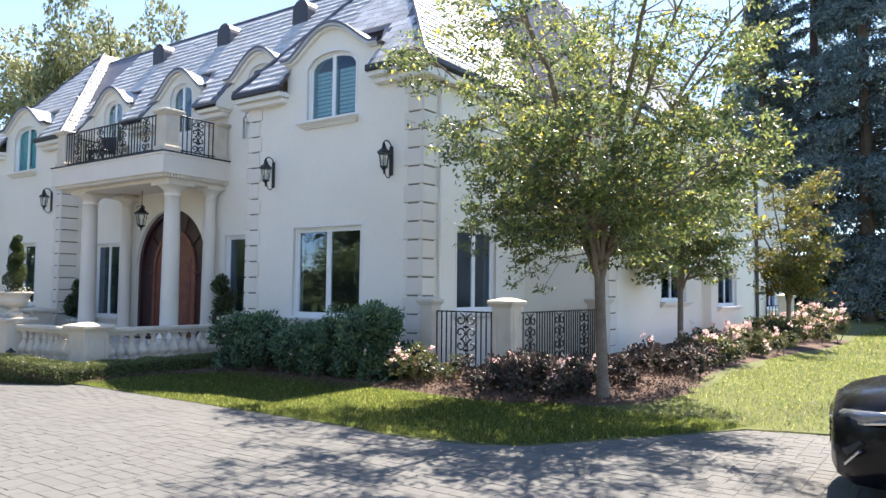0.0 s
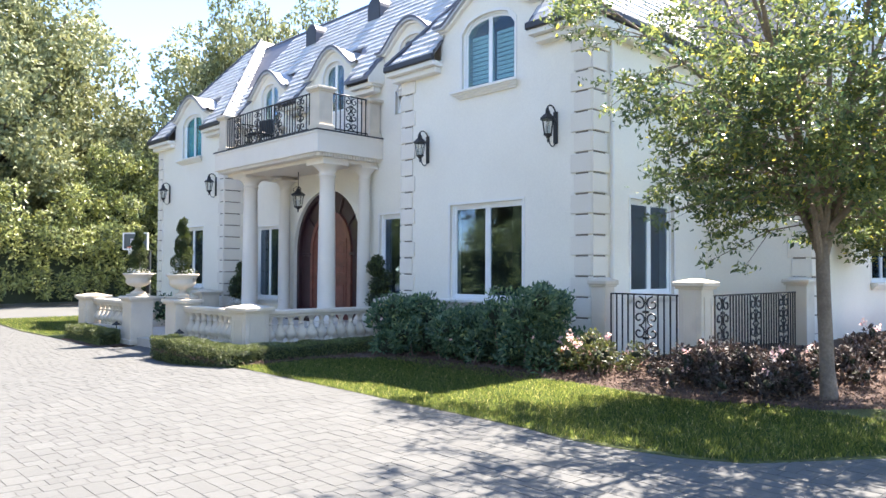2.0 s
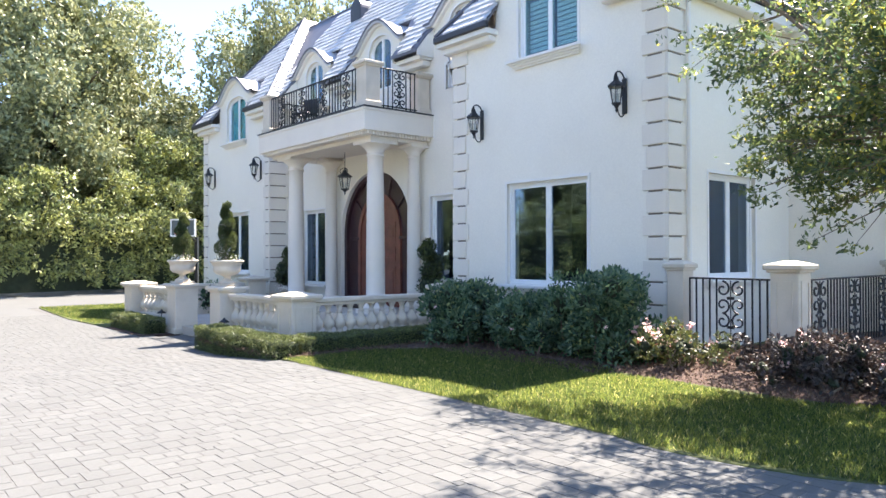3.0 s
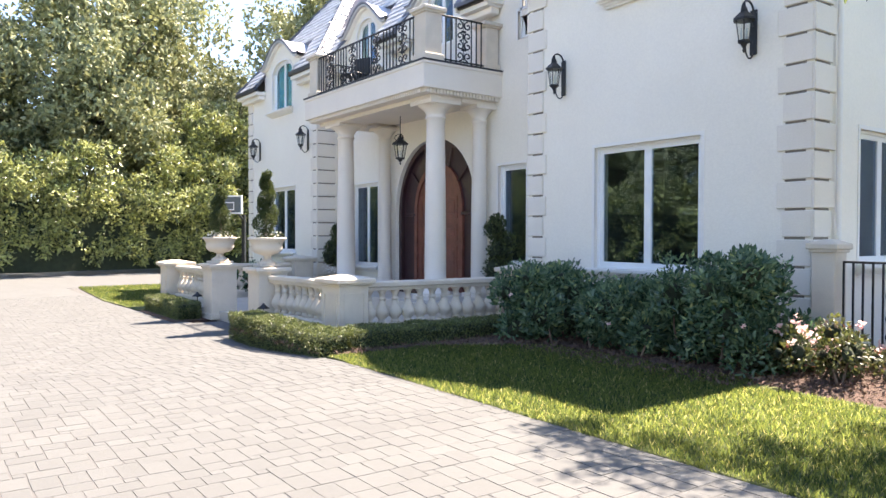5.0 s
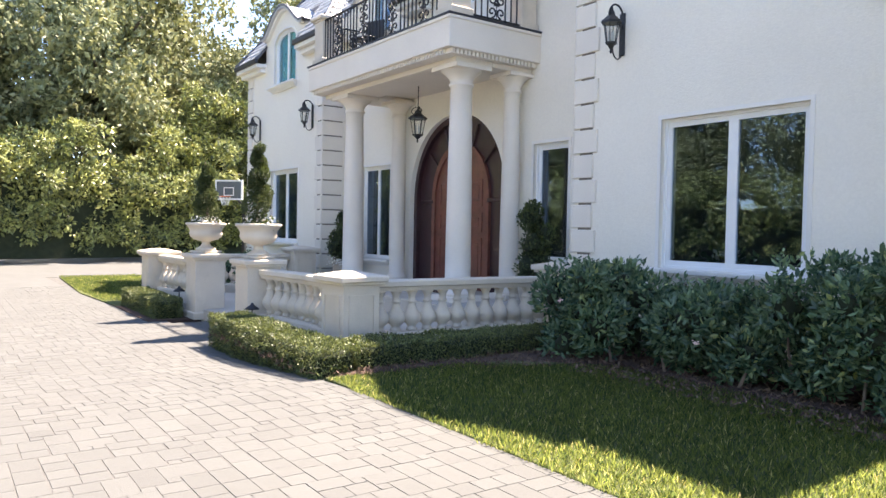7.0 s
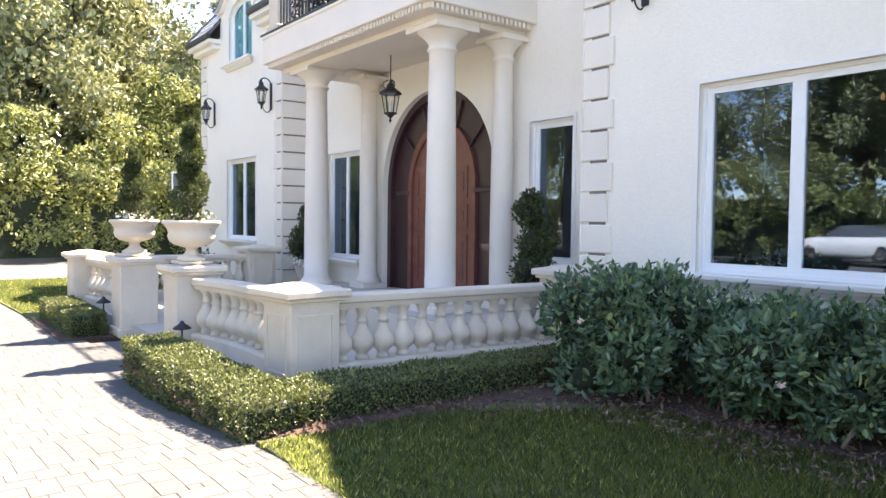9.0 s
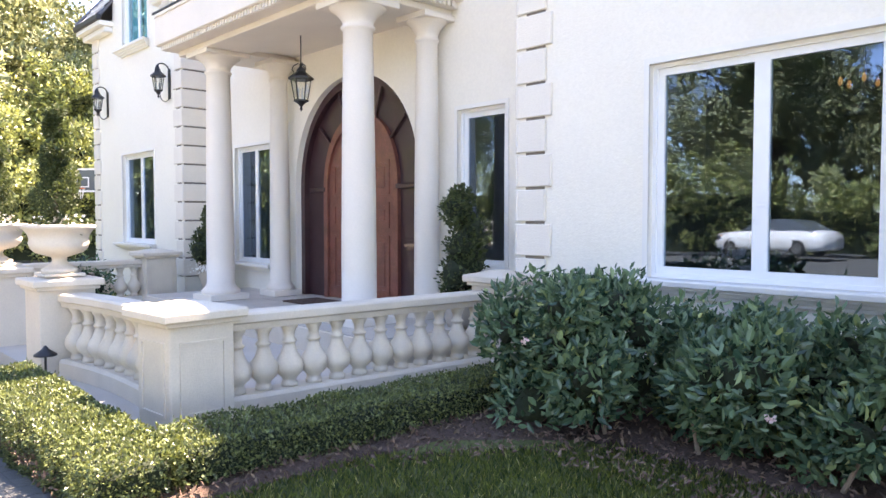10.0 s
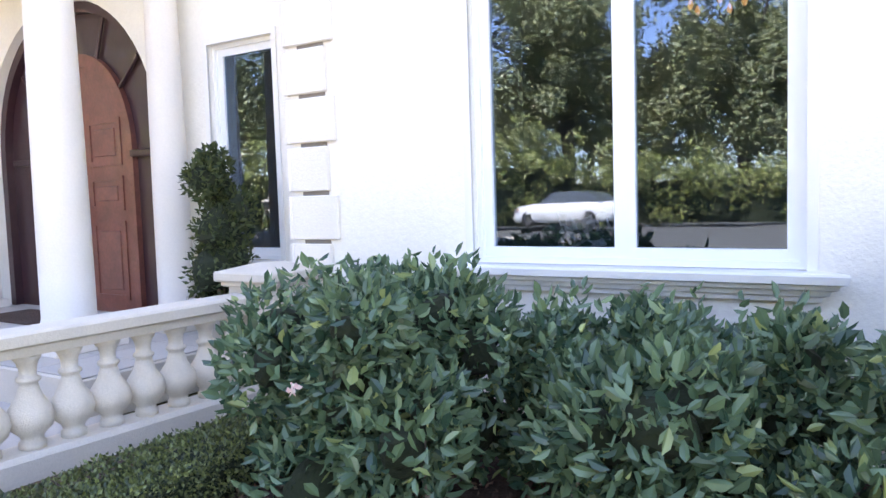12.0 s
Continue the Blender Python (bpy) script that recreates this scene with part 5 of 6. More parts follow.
# ---- roses along the side ----
def rose(x, y, s, seed, label, blooms, high=1.0, leaf="rose_leaf"):
    r = np.random.default_rng(seed)
    z = bed_height(x, y) + 0.02
    k = 22
    c = np.stack([r.normal(0, 0.30, k), r.normal(0, 0.30, k), r.uniform(0.10, 0.58, k) * high], 1) * s
    rad = r.uniform(0.10, 0.19, k) * s
    t = shrub("rose_bush", label, "rose bush", "rose bushes", c, rad, 2600, 0.055, leaf, seed, pose(x, y, z), 0.6, 12, 0.4)
    n = max(2, blooms // 4) if blooms < 20 else blooms // 2
    top = c[r.integers(0, k, n)]
    bc = top + r.normal(size=(n, 3)) * 0.06 + np.array([0, 0, 0.15 * s])
    p = np.repeat(bc, 16, 0) + r.normal(size=(n * 16, 3)) * 0.022
    tagged(part("bloom", leaves("bloom", p, 0.045, "petal", 0.85, 0.2, None, r), "petal", t), kind="stuff")
    return t


spots = [(-6.2, 8.45, 1.0, 34, 0.85), (-4.75, 8.6, 0.9, 10, 0.62), (-4.2, 8.35, 0.95, 8, 0.6), (-3.8, 8.75, 1.0, 8, 0.6), (-4.55, 9.05, 0.9, 8, 0.55), (-3.3, 9.4, 0.9, 8, 0.55), (-3.5, 8.45, 0.8, 6, 0.55),
         (-2.7, 10.6, 0.9, 16, 0.6), (-3.2, 11.8, 0.9, 18, 0.7), (-2.6, 12.6, 0.95, 34, 0.75), (-2.9, 13.9, 1.0, 60, 0.8), (-2.5, 15.2, 1.0, 60, 0.8), (-2.8, 16.6, 1.05, 60, 0.8), 
         (-2.6, 20.5, 1.2, 90, 1), (-2.0, 22.0, 1.3, 100, 1), (-2.4, 23.6, 1.4, 110, 1)]
for i, (x, y, s, b, high) in enumerate(spots):
    rose(x, y, s, 100 + i, "dark-leaved rose bush with few pink blooms" if b < 20 else "rose bush with pale pink blooms in mulch", b, high, "dark_rose" if b < 20 else "rose_leaf")


# ---- trees ----
def branch_tree(seed, trunk_h, height, spread, r0, limbs, leaf_n, leaf_size, name, label, group, leaf="myrtle", bark="bark", sigma=0.095):
    """A slim tree that forks into upright limbs; leaves hang in loose sprays on the twigs."""
    r = np.random.default_rng(seed)
    t = thing(name, label, "tree", group)
    bm = bmesh.new()
    lean = Vector((r.normal() * 0.04, r.normal() * 0.04, 0))
    path = [Vector((0, 0, -0.15)), Vector((0, 0, 0.03)), Vector((0, 0, 0.35)) + lean * 0.4, Vector((0, 0, trunk_h * 0.6)) + lean, Vector((0, 0, trunk_h)) + lean * 1.4]
    tube(bm, path, [r0 * 1.7, r0 * 1.35, r0 * 1.05, r0, r0 * 0.95], 10)
    part("trunk", bm, bark, t, smooth=True)
    fork = path[-1]
    tips = []
    for i in range(limbs):
        a = 2 * math.pi * (i + r.uniform(-0.3, 0.3)) / limbs
        out = Vector((math.cos(a), math.sin(a), 0))
        reach = spread * r.uniform(0.45, 0.95)
        low = i % 3 == 0
        top = (height - trunk_h) * (r.uniform(0.18, 0.42) if low else r.uniform(0.7, 1.0))
        reach = spread * r.uniform(0.4, 0.55) if low else reach
        start = fork - Vector((0, 0, r.uniform(0.0, 0.35)))
        pts = []
        for j in range(9):
            s = j / 8
            w = Vector((r.normal(), r.normal(), 0)) * 0.05 * s
            pts.append(start + out * reach * (0.25 * s + 0.75 * s ** 1.6) + Vector((0, 0, top * (1.15 * s - 0.15 * s * s))) + w)
        bm = bmesh.new()
        tube(bm, pts, [r0 * 0.5 * (1 - 0.85 * j / 8) + 0.006 for j in range(9)], 7)
        for j in range(2, 9):
            for _ in range(3):
                b = r.uniform(0, 2 * math.pi)
                d = (out * 0.6 + Vector((math.cos(b), math.sin(b), r.uniform(-0.25, 0.55)))).normalized()
                ln = r.uniform(0.5, 1.25) * (1.15 - 0.07 * j) * spread / 2.4
                p0 = pts[j]
                p1 = p0 + d * ln * 0.5 + Vector((0, 0, 0.05))
                p2 = p0 + d * ln + Vector((0, 0, -0.10 * ln))
                tube(bm, [p0, p1, p2], [0.013, 0.008, 0.004], 4)
                tips += [(p1, d), (p2, d), (p1.lerp(p2, 0.5), d)]
                for _ in range(2):
                    e = (d + Vector((r.normal(), r.normal(), r.normal() * 0.5)) * 0.7).normalized()
                    q = p1 + e * ln * 0.5
                    tube(bm, [p1, q], [0.006, 0.003], 3)
                    tips.append((q, e))
        part("limb", bm, bark, t)
    w = np.array([1.45 - 0.7 * (p.z - trunk_h) / (height - trunk_h) for p, _ in tips])
    k = r.choice(len(tips), leaf_n, p=w / w.sum())
    base = np.array([tuple(p) for p, _ in tips])[k]
    d = np.array([tuple(q) for _, q in tips])[k]
    p = base + r.normal(size=(leaf_n, 3)) * np.array([sigma, sigma, sigma * 0.4])
    tagged(part("crown", leaves("crown", p, leaf_size, leaf, 0.46, -0.1, d * 0.6, r, 0.12, 0.35, np.array([[0, 0, 0.7]])), leaf, t), kind="stuff")
    return t


tree_a = branch_tree(11, 1.8, 6.9, 3.5, 0.075, 15, 50000, 0.076, "young_tree", "slender young tree with airy yellow-green crown", "garden trees")
tree_a.matrix_basis = pose(-2.95, 8.45, bed_height(-2.95, 8.45), 0, 0, 70)
tree_b = branch_tree(12, 1.5, 5.8, 1.9, 0.06, 9, 15000, 0.085, "young_tree", "slender young tree beside the house wall", "garden trees")
tree_b.matrix_basis = pose(-3.85, 14.8, bed_height(-3.85, 14.8))
M["autumn"] = leaf_mat("turning_leaves", (0.045, 0.065, 0.025), (0.17, 0.18, 0.045), 0.5, 0.45, tip=(0.42, 0.22, 0.05))
tree_c = branch_tree(14, 1.2, 5.2, 1.5, 0.055, 8, 10000, 0.10, "young_tree", "small green young tree with yellow and orange tips", "garden trees", leaf="autumn")
tree_c.matrix_basis = pose(-2.55, 19.7, bed_height(-2.55, 19.7))


shrub("clipped_shrub", "low clipped shrub with reddish orange tips", "shrub", "", [(-0.5, 0.2, 0.35), (0.0, 0.0, 0.38), (0.4, -0.2, 0.35), (0.1, 0.5, 0.36), (-0.3, 0.8, 0.36)], [0.36, 0.38, 0.34, 0.36, 0.36], 3600, 0.06, "autumn", 43, pose(-2.7, 18.6, bed_height(-2.7, 18.6)))


def big_tree(seed, height, radius, n, size, name, label, leaf="oak", trunk=0.4, low=0.12):
    """A broad tree: trunk, forked limbs and a crown of many ragged leaf clumps with gaps."""
    r = np.random.default_rng(seed)
    t = thing(name, label, "tree", "background trees")
    top = height * 0.45
    part("trunk", tube(bmesh.new(), [(0, 0, -0.3), (0.1, 0, height * 0.1), (0.2, 0.1, top * 0.6), (0.1, 0.2, top)], [trunk * 1.3, trunk, trunk * 0.85, trunk * 0.6], 9), "darkbark", t, smooth=True)
    cs, rs = [], []
    for i in range(11):
        a = 2 * math.pi * i / 11 + r.normal() * 0.2
        e = r.uniform(0.1, 1.2)
        ln = radius * r.uniform(0.6, 0.95)
        tip = Vector((math.cos(a) * math.cos(e) * ln, math.sin(a) * math.cos(e) * ln, height * low + height * 0.2 + math.sin(e) * height * 0.5))
        mid = Vector((0.1, 0.1, top * 0.7)).lerp(tip, 0.5) + Vector((0, 0, height * 0.05))
        part("limb", tube(bmesh.new(), [(0.1, 0.1, top * r.uniform(0.5, 0.95)), mid, tip], [trunk * 0.4, trunk * 0.25, 0.05], 6), "darkbark", t)
        for _ in range(20):
            c = np.array(tip) * r.uniform(0.55, 1.05) + r.normal(size=3) * np.array([1, 1, 0.8]) * radius * 0.2
            c[2] = max(c[2], height * low * r.uniform(0.7, 1.4))
            cs.append(c)
            rs.append(radius * r.uniform(0.08, 0.19))
    p, d = blobs(r, n, np.array(cs), np.array(rs), 0.45)
    tagged(part("crown", leaves("crown", p, size, leaf, 0.55, -0.05, d * 0.4, r, 0.12, 0.35, d * 0.8 + np.array([0, 0, 0.3])), leaf, t), kind="stuff")
    return t


oak_a = big_tree(51, 17, 7.5, 56000, 0.27, "oak_tree", "tall spreading evergreen oak behind the hedge")
oak_b = big_tree(52, 15, 6.5, 54000, 0.26, "oak_tree", "dense evergreen oak with sunlit crown")
oak_a.matrix_basis = pose(-43, 8.6, 0, 0, 0, 20)
oak_a.scale = (1.0, 1.0, 1.15)
oak_b.matrix_basis = pose(-38, 21.8, 0)
oak_b.scale = (0.80, 0.80, 1.40)
for i, (x, y, s, a, o) in enumerate(((-46, 1.0, 1.05, 80, oak_a), (-45, -4, 1.0, 190, oak_b), (-41, -12, 1.0, 30, oak_a), (-46, 33, 1.55, 120, oak_b), (-42, 12.4, 0.70, 200, oak_b), (-48, 14.0, 0.84, 250, oak_a), (-44, 22.5, 1.1, 310, oak_a),
                                    (-60, 30, 0.7, 300, oak_a),
                                    (-23, -24, 0.95, 15, oak_a), (-14, -25, 0.95, 100, oak_b), (-5, -26, 0.8, 60, oak_b), (4, -25, 0.9, 250, oak_a), (-36, -24, 0.9, 140, oak_b))):
    c = copy_thing(o, pose(x, y, 0, 0, 0, a))
    c.scale = (s, s, s)


def tall_hedge(label, a, b, h, d, n, seed, m=None):
    """A high informal hedge between two points, with a ragged top."""
    r = np.random.default_rng(seed)
    a, b = Vector((*a, 0)), Vector((*b, 0))
    ln = (b - a).length
    t = thing("tall_hedge", label, "hedge", "tall hedges", m=pose(a.x, a.y, 0, 0, 0, math.degrees(math.atan2(b.y - a.y, b.x - a.x))))
    k = int(ln * h * 3.4)
    z = r.uniform(0.1, 1.0, k)
    c = np.stack([r.uniform(0, ln, k), np.where(z < 0.66, r.normal(0, d * 0.05, k), r.uniform(-0.7, 0.7, k) * d), z * h * (0.86 + 0.14 * np.sin(r.uniform(0, 6, k)))], 1)
    rad = r.uniform(0.35, 0.75, k) * np.where(z < 0.66, 0.7, 0.95)
    # thin dark slab that paints the shade deep in the hedge
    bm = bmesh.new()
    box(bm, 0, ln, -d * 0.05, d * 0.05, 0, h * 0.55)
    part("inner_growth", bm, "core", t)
    p, dd = blobs(r, n, c, rad, 0.4)
    p[:, 2] = np.abs(p[:, 2])
    face = np.where(p[:, 2:] > h * 0.72, np.array([[0, 0, 1.0]]), np.sign(p[:, 1:2]) * np.array([[0, 2.2, 0]]))
    tagged(part("foliage", leaves("foliage", p, 0.2, "laurel", 0.42, 0.05, dd * 0.4, r, 0.12, 0.35, face * 0.35 + dd * 0.6), "laurel", t), kind="stuff")
    return t


tall_hedge("tall sunlit laurel hedge at the driveway's end", (-36.5, 14), (-32.5, -6), 5.0, 2.0, 76000, 71)
tall_hedge("tall laurel hedge along the drive", (-32.5, -6.5), (-20, -17), 4.6, 2.0, 26000, 72)
tall_hedge("dark hedge at the far end of the lawn", (-12, 41), (24, 41), 4.5, 2.5, 30000, 73)
tall_hedge("dark hedge across the drive", (-20, -17.5), (16, -17), 3.2, 2.2, 44000, 74)
tall_hedge("dense dark evergreen growth below the oaks", (-38.5, 10), (-40, 27), 8.0, 3.0, 64000, 75)


def conifer(seed, height, radius, n, label):
    r = np.random.default_rng(seed)
    t = thing("conifer", label, "tree", "background conifers")
    part("trunk", tube(bmesh.new(), [(0, 0, -0.3), (0, 0, height * 0.5), (0, 0, height)], [0.4, 0.25, 0.03], 8), "darkbark", t)
    pts, outs = [], []
    per = 260
    levels = int(n / per)
    bm = bmesh.new()
    for i in range(levels):
        s = r.uniform(0.06, 0.99)
        a = r.uniform(0, 2 * math.pi)
        ln = radius * (1 - s) ** 0.75 * r.uniform(0.75, 1.1) + 0.3
        d = np.array([math.cos(a), math.sin(a), 0])
        z = s * height
        tube(bm, [(0, 0, z), tuple(d * ln * 0.5 + [0, 0, z + 0.1]), tuple(d * ln + [0, 0, z - 0.28 * ln])], [0.05, 0.03, 0.01], 4)
        q = r.uniform(0.1, 1, per) ** 0.8
        p = d * (q * ln)[:, None] + np.array([0, 0, z]) + np.stack([0 * q, 0 * q, 0.25 * q * ln - 0.53 * q * q * ln], 1)
        side = np.array([-d[1], d[0], 0])
        p += side * (r.normal(size=per) * 0.22 * ln * q)[:, None] * 0.8 + r.normal(size=(per, 3)) * 0.08
        pts.append(p)
        outs.append(np.repeat(d[None] * 0.8 + np.array([[0, 0, -0.35]]), per, 0))
    part("limb", bm, "darkbark", t)
    part("foliage", leaves("foliage", np.concatenate(pts), 0.30, "fir", 0.3, -0.1, np.concatenate(outs), r), "fir", t)
    return t


fir = conifer(81, 24, 4.6, 56000, "tall blue-green conifer beyond the lawn, coloured paler for haze")
fir.matrix_basis = pose(-2.5, 41, 0)
for x, y, s, a in ((-5.2, 44, 1.05, 60), (-7.6, 42, 0.8, 150), (0.8, 44, 1.1, 220), (-10, 47, 0.7, 300), (4.5, 42, 1.05, 20)):
    c = copy_thing(fir, pose(x, y, 0, 0, 0, a))
    c.scale = (s, s, s)


# ---- basketball hoop ----
hp = thing("basketball_hoop", "basketball hoop with clear framed backboard", "basketball hoop", m=pose(-31.3, 11.2, 0, 0, 0, 38))
part("pole", boxed(-0.07, 0.07, 1.0, 1.14, 0, 2.3, 0.01), "iron", hp)
part("arm", tube(bmesh.new(), [(0, 1.07, 2.1), (0, 0.06, 2.6)], 0.05, 6), "iron", hp)
bd = part("backboard", boxed(-0.55, 0.55, 0.0, 0.03, 2.34, 3.02, 0.008), "board", hp, "dark clear backboard")
bm = bmesh.new()
frame_rect(bm, -0.58, 0.58, 2.31, 3.05, 0.055, lambda u, v, w: (u, w - 0.02, v), 0.07)
part("border", bm, "white", bd)
bm = bmesh.new()
frame_rect(bm, -0.22, 0.22, 2.46, 2.78, 0.035, lambda u, v, w: (u, w - 0.012, v), 0.01)
part("target_square", bm, "white", bd)
part("rim", tube(bmesh.new(), [(0.2 * math.cos(a), -0.24 + 0.2 * math.sin(a), 2.42) for a in np.linspace(0, 2 * math.pi, 20)], 0.012, 6), "orange", hp)
bm = bmesh.new()
for k in range(10):
    a = 2 * math.pi * k / 10
    for s in (0.35, -0.35):
        tube(bm, [(0.19 * math.cos(a), -0.24 + 0.19 * math.sin(a), 2.41), (0.12 * math.cos(a + s), -0.24 + 0.12 * math.sin(a + s), 2.1)], 0.008, 3)
part("net", bm, "white", hp)


# ---- inside the front room ----
table = thing("side_table", "pale table inside the front window", "table", m=pose(-9.75, 10.35, 0.25))
part("tabletop", boxed(-0.5, 0.5, -0.3, 0.3, 0.70, 0.74, 0.01), "curtain", table)
for x in (-0.45, 0.45):
    for y in (-0.25, 0.25):
        part("leg", boxed(x - 0.025, x + 0.025, y - 0.025, y + 0.025, 0, 0.70), "curtain", table)
r = np.random.default_rng(91)
f = thing("flower_bowl", "white flowers in a bowl on the table", "flowers", m=pose(-9.8, 10.25, 0.99))
part("bowl", lathe([(0.05, 0.0), (0.10, 0.02), (0.15, 0.08), (0.15, 0.09)], 18), "white", f, smooth=True)
part("bloom", flower_tuft(r, 90, 0.10, 0.12, 0.06, "whiteflower", "bloom"), "whiteflower", f)
part("leaf", flower_tuft(r, 120, 0.14, 0.10, 0.08, "camellia", "leaf"), "camellia", f)
ceiling_lamp = thing("chandelier", "small lit chandelier with warm bulbs", "chandelier", m=pose(-9.18, 11.4, 2.72))
part("rod", tube(bmesh.new(), [(0, 0, 0.0), (0, 0, 0.88)], 0.012, 6), "iron", ceiling_lamp)
glow = bpy.data.materials.new("bulb_glow")
glow.use_nodes = True
glow.node_tree.nodes["Principled BSDF"].inputs["Base Color"].default_value = (0.7, 0.45, 0.3, 1)
glow.node_tree.nodes["Principled BSDF"].inputs["Emission Color"].default_value = (1.0, 0.45, 0.12, 1)
glow.node_tree.nodes["Principled BSDF"].inputs["Emission Strength"].default_value = 0.12
M["glow"] = glow
for k in range(5):
    a = 2 * math.pi * k / 5
    arm = [(0, 0, 0.0), (0.12 * math.cos(a), 0.12 * math.sin(a), -0.05), (0.2 * math.cos(a), 0.2 * math.sin(a), 0.02)]
    part("arm", tube(bmesh.new(), arm, 0.009, 5), "brass", ceiling_lamp)
    part("bulb", lathe([(0.012, 0.02), (0.022, 0.05), (0.016, 0.08), (0.004, 0.10)], 8, None, 0.2 * math.cos(a), 0.2 * math.sin(a)), "glow", ceiling_lamp)


# ---- parked car ----
def car(m, label, paint):
    """A saloon, nose towards -x: lofted body, glasshouse, lamps, grille and wheels."""
    t = thing("car", label, "car", "parked cars", m=m)
    secs = [(0.0, 0.30, 0.42, 0.62), (0.04, 0.24, 0.62, 0.74), (0.16, 0.20, 0.78, 0.82), (0.45, 0.19, 0.88, 0.90), (0.9, 0.18, 0.915, 0.96), (1.5, 0.18, 0.92, 1.02),
            (2.2, 0.18, 0.92, 1.0), (3.2, 0.18, 0.92, 1.02), (4.0, 0.2, 0.90, 1.04), (4.55, 0.25, 0.84, 1.0), (4.75, 0.34, 0.7, 0.86)]
    bm = bmesh.new()
    rows = []
    for x, z0, w, z1 in secs:
        loop = [(w * 0.9, z0), (w, z0 + 0.14), (w * 1.0, (z0 + z1) / 2), (w * 0.97, z1 - 0.12), (w * 0.82, z1 - 0.03), (w * 0.4, z1 + 0.015)]
        loop = loop + [(-y, z) for y, z in reversed(loop)]
        rows.append([bm.verts.new((x, y, z)) for y, z in loop])
    for p, q in zip(rows, rows[1:]):
        for k in range(len(p)):
            bm.faces.new((p[k], q[k], q[(k + 1) % len(p)], p[(k + 1) % len(p)]))
    bm.faces.new(rows[0])
    bm.faces.new(list(reversed(rows[-1])))
    bmesh.ops.recalc_face_normals(bm, faces=bm.faces[:])
    part("body", bm, paint, t, smooth=True)
    bm = bmesh.new()
    rows = []
    for x, w, z in ((1.35, 0.74, 0.99), (2.05, 0.64, 1.42), (2.9, 0.64, 1.46), (3.6, 0.66, 1.38), (4.3, 0.74, 1.02)):
        rows.append([bm.verts.new((x, y, q)) for y, q in ((w * 1.12, 0.95), (w, z), (-w, z), (-w * 1.12, 0.95))])
    for p, q in zip(rows, rows[1:]):
        for k in range(3):
            bm.faces.new((p[k], q[k], q[k + 1], p[k + 1]))
    part("glasshouse", bm, "board", t, "dark tinted windows")
    for s in (-1, 1):
        bm = bmesh.new()
        pts = [(0.05, s * 0.40, 0.66), (0.10, s * 0.58, 0.68), (0.24, s * 0.82, 0.70), (0.50, s * 0.915, 0.74)]
        tube(bm, pts, [0.02, 0.045, 0.05, 0.015], 8)
        lamp = part("headlight", bm, "headlamp", t, "clear headlight with chrome surround", smooth=True)
        part("lamp_trim", tube(bmesh.new(), [(x - 0.02, y * 1.01, z - 0.045) for x, y, z in pts], 0.012, 5), "chrome", lamp)
        part("reflector", tube(bmesh.new(), [(0.36, s * 0.84, 0.75), (0.46, s * 0.885, 0.76)], 0.028, 6), "amber", lamp)
        part("fog_lamp", tube(bmesh.new(), [(0.05, s * 0.50, 0.42), (0.14, s * 0.74, 0.44), (0.2, s * 0.80, 0.52)], [0.03, 0.045, 0.02], 6), "plastic", t)
        part("bumper_trim", tube(bmesh.new(), [(0.02, s * 0.40, 0.34), (0.10, s * 0.70, 0.34), (0.19, s * 0.82, 0.46)], 0.014, 5), "chrome", t)
    for k in range(5):
        part("grille_bar", boxed(-0.012, 0.03, -0.36, 0.36, 0.42 + k * 0.05, 0.435 + k * 0.05), "chrome" if k in (0, 4) else "plastic", t)
    for x in (0.95, 3.75):
        for s in (-1, 1):
            w = part("wheel", lathe([(0.20, -0.11), (0.32, -0.11), (0.335, -0.07), (0.335, 0.07), (0.32, 0.11), (0.20, 0.11)], 28), "rubber", t, m=pose(x, s * 0.80, 0.335, 90))
            part("rim", lathe([(0.21, -0.118), (0.19, -0.10), (0.05, -0.09), (0.03, -0.1)] if s > 0 else [(0.03, 0.1), (0.05, 0.09), (0.19, 0.10), (0.21, 0.118)], 20), "chrome", w)
    return t


car(pose(0.22, 5.60, 0.0, 0, 0, 6), "black parked saloon car with chrome trimmed headlights", "carpaint")
car(pose(-21.6, -15.0, 0.0, 0, 0, 8), "white parked saloon car across the drive", "whitecar")


# ---- lawn blades, mulch chips ----
def blades(name, x0, x1, y0, y1, n, size, keep, hf, seed):
    r = np.random.default_rng(seed)
    x, y = r.uniform(x0, x1, n), r.uniform(y0, y1, n)
    k = np.array([keep(a, b) for a, b in zip(x, y)])
    x, y = x[k], y[k]
    z = np.array([hf(a, b) for a, b in zip(x, y)])
    p = np.stack([x, y, z - 0.005], 1)
    me = leaves(name, p, size, "grass", 0.13, 1.5, None, r, 0.05)
    ob = part(name, me, "grass", None)
    return ob


def on_front_lawn(x, y):
    if y < lawn_edge(x) - 0.07 - 0.06 * noise.noise((x * 2.3, 3.0, 0.0)) - 0.03 * noise.noise((x * 9.0, 1.0, 0.0)):
        return False
    if x < -10.45 + max(0, y - 6.6) * 0.7 and y < 9:
        return False
    if x < -6.6:
        return y < 7.9
    if y > 7.4 and x < -2.0 + 0.1 * math.sin(y * 2):
        return y < 7.6 + 0.06 * math.sin(x * 3.0) + max(0.0, x + 4.0) * 0.4
    return True


tagged(blades("grass", -10.5, -1.0, 4.95, 7.9, 120000, 0.05, on_front_lawn, bed_height, 1), "short green lawn grass in front of the shrubs", "grass", kind="stuff")
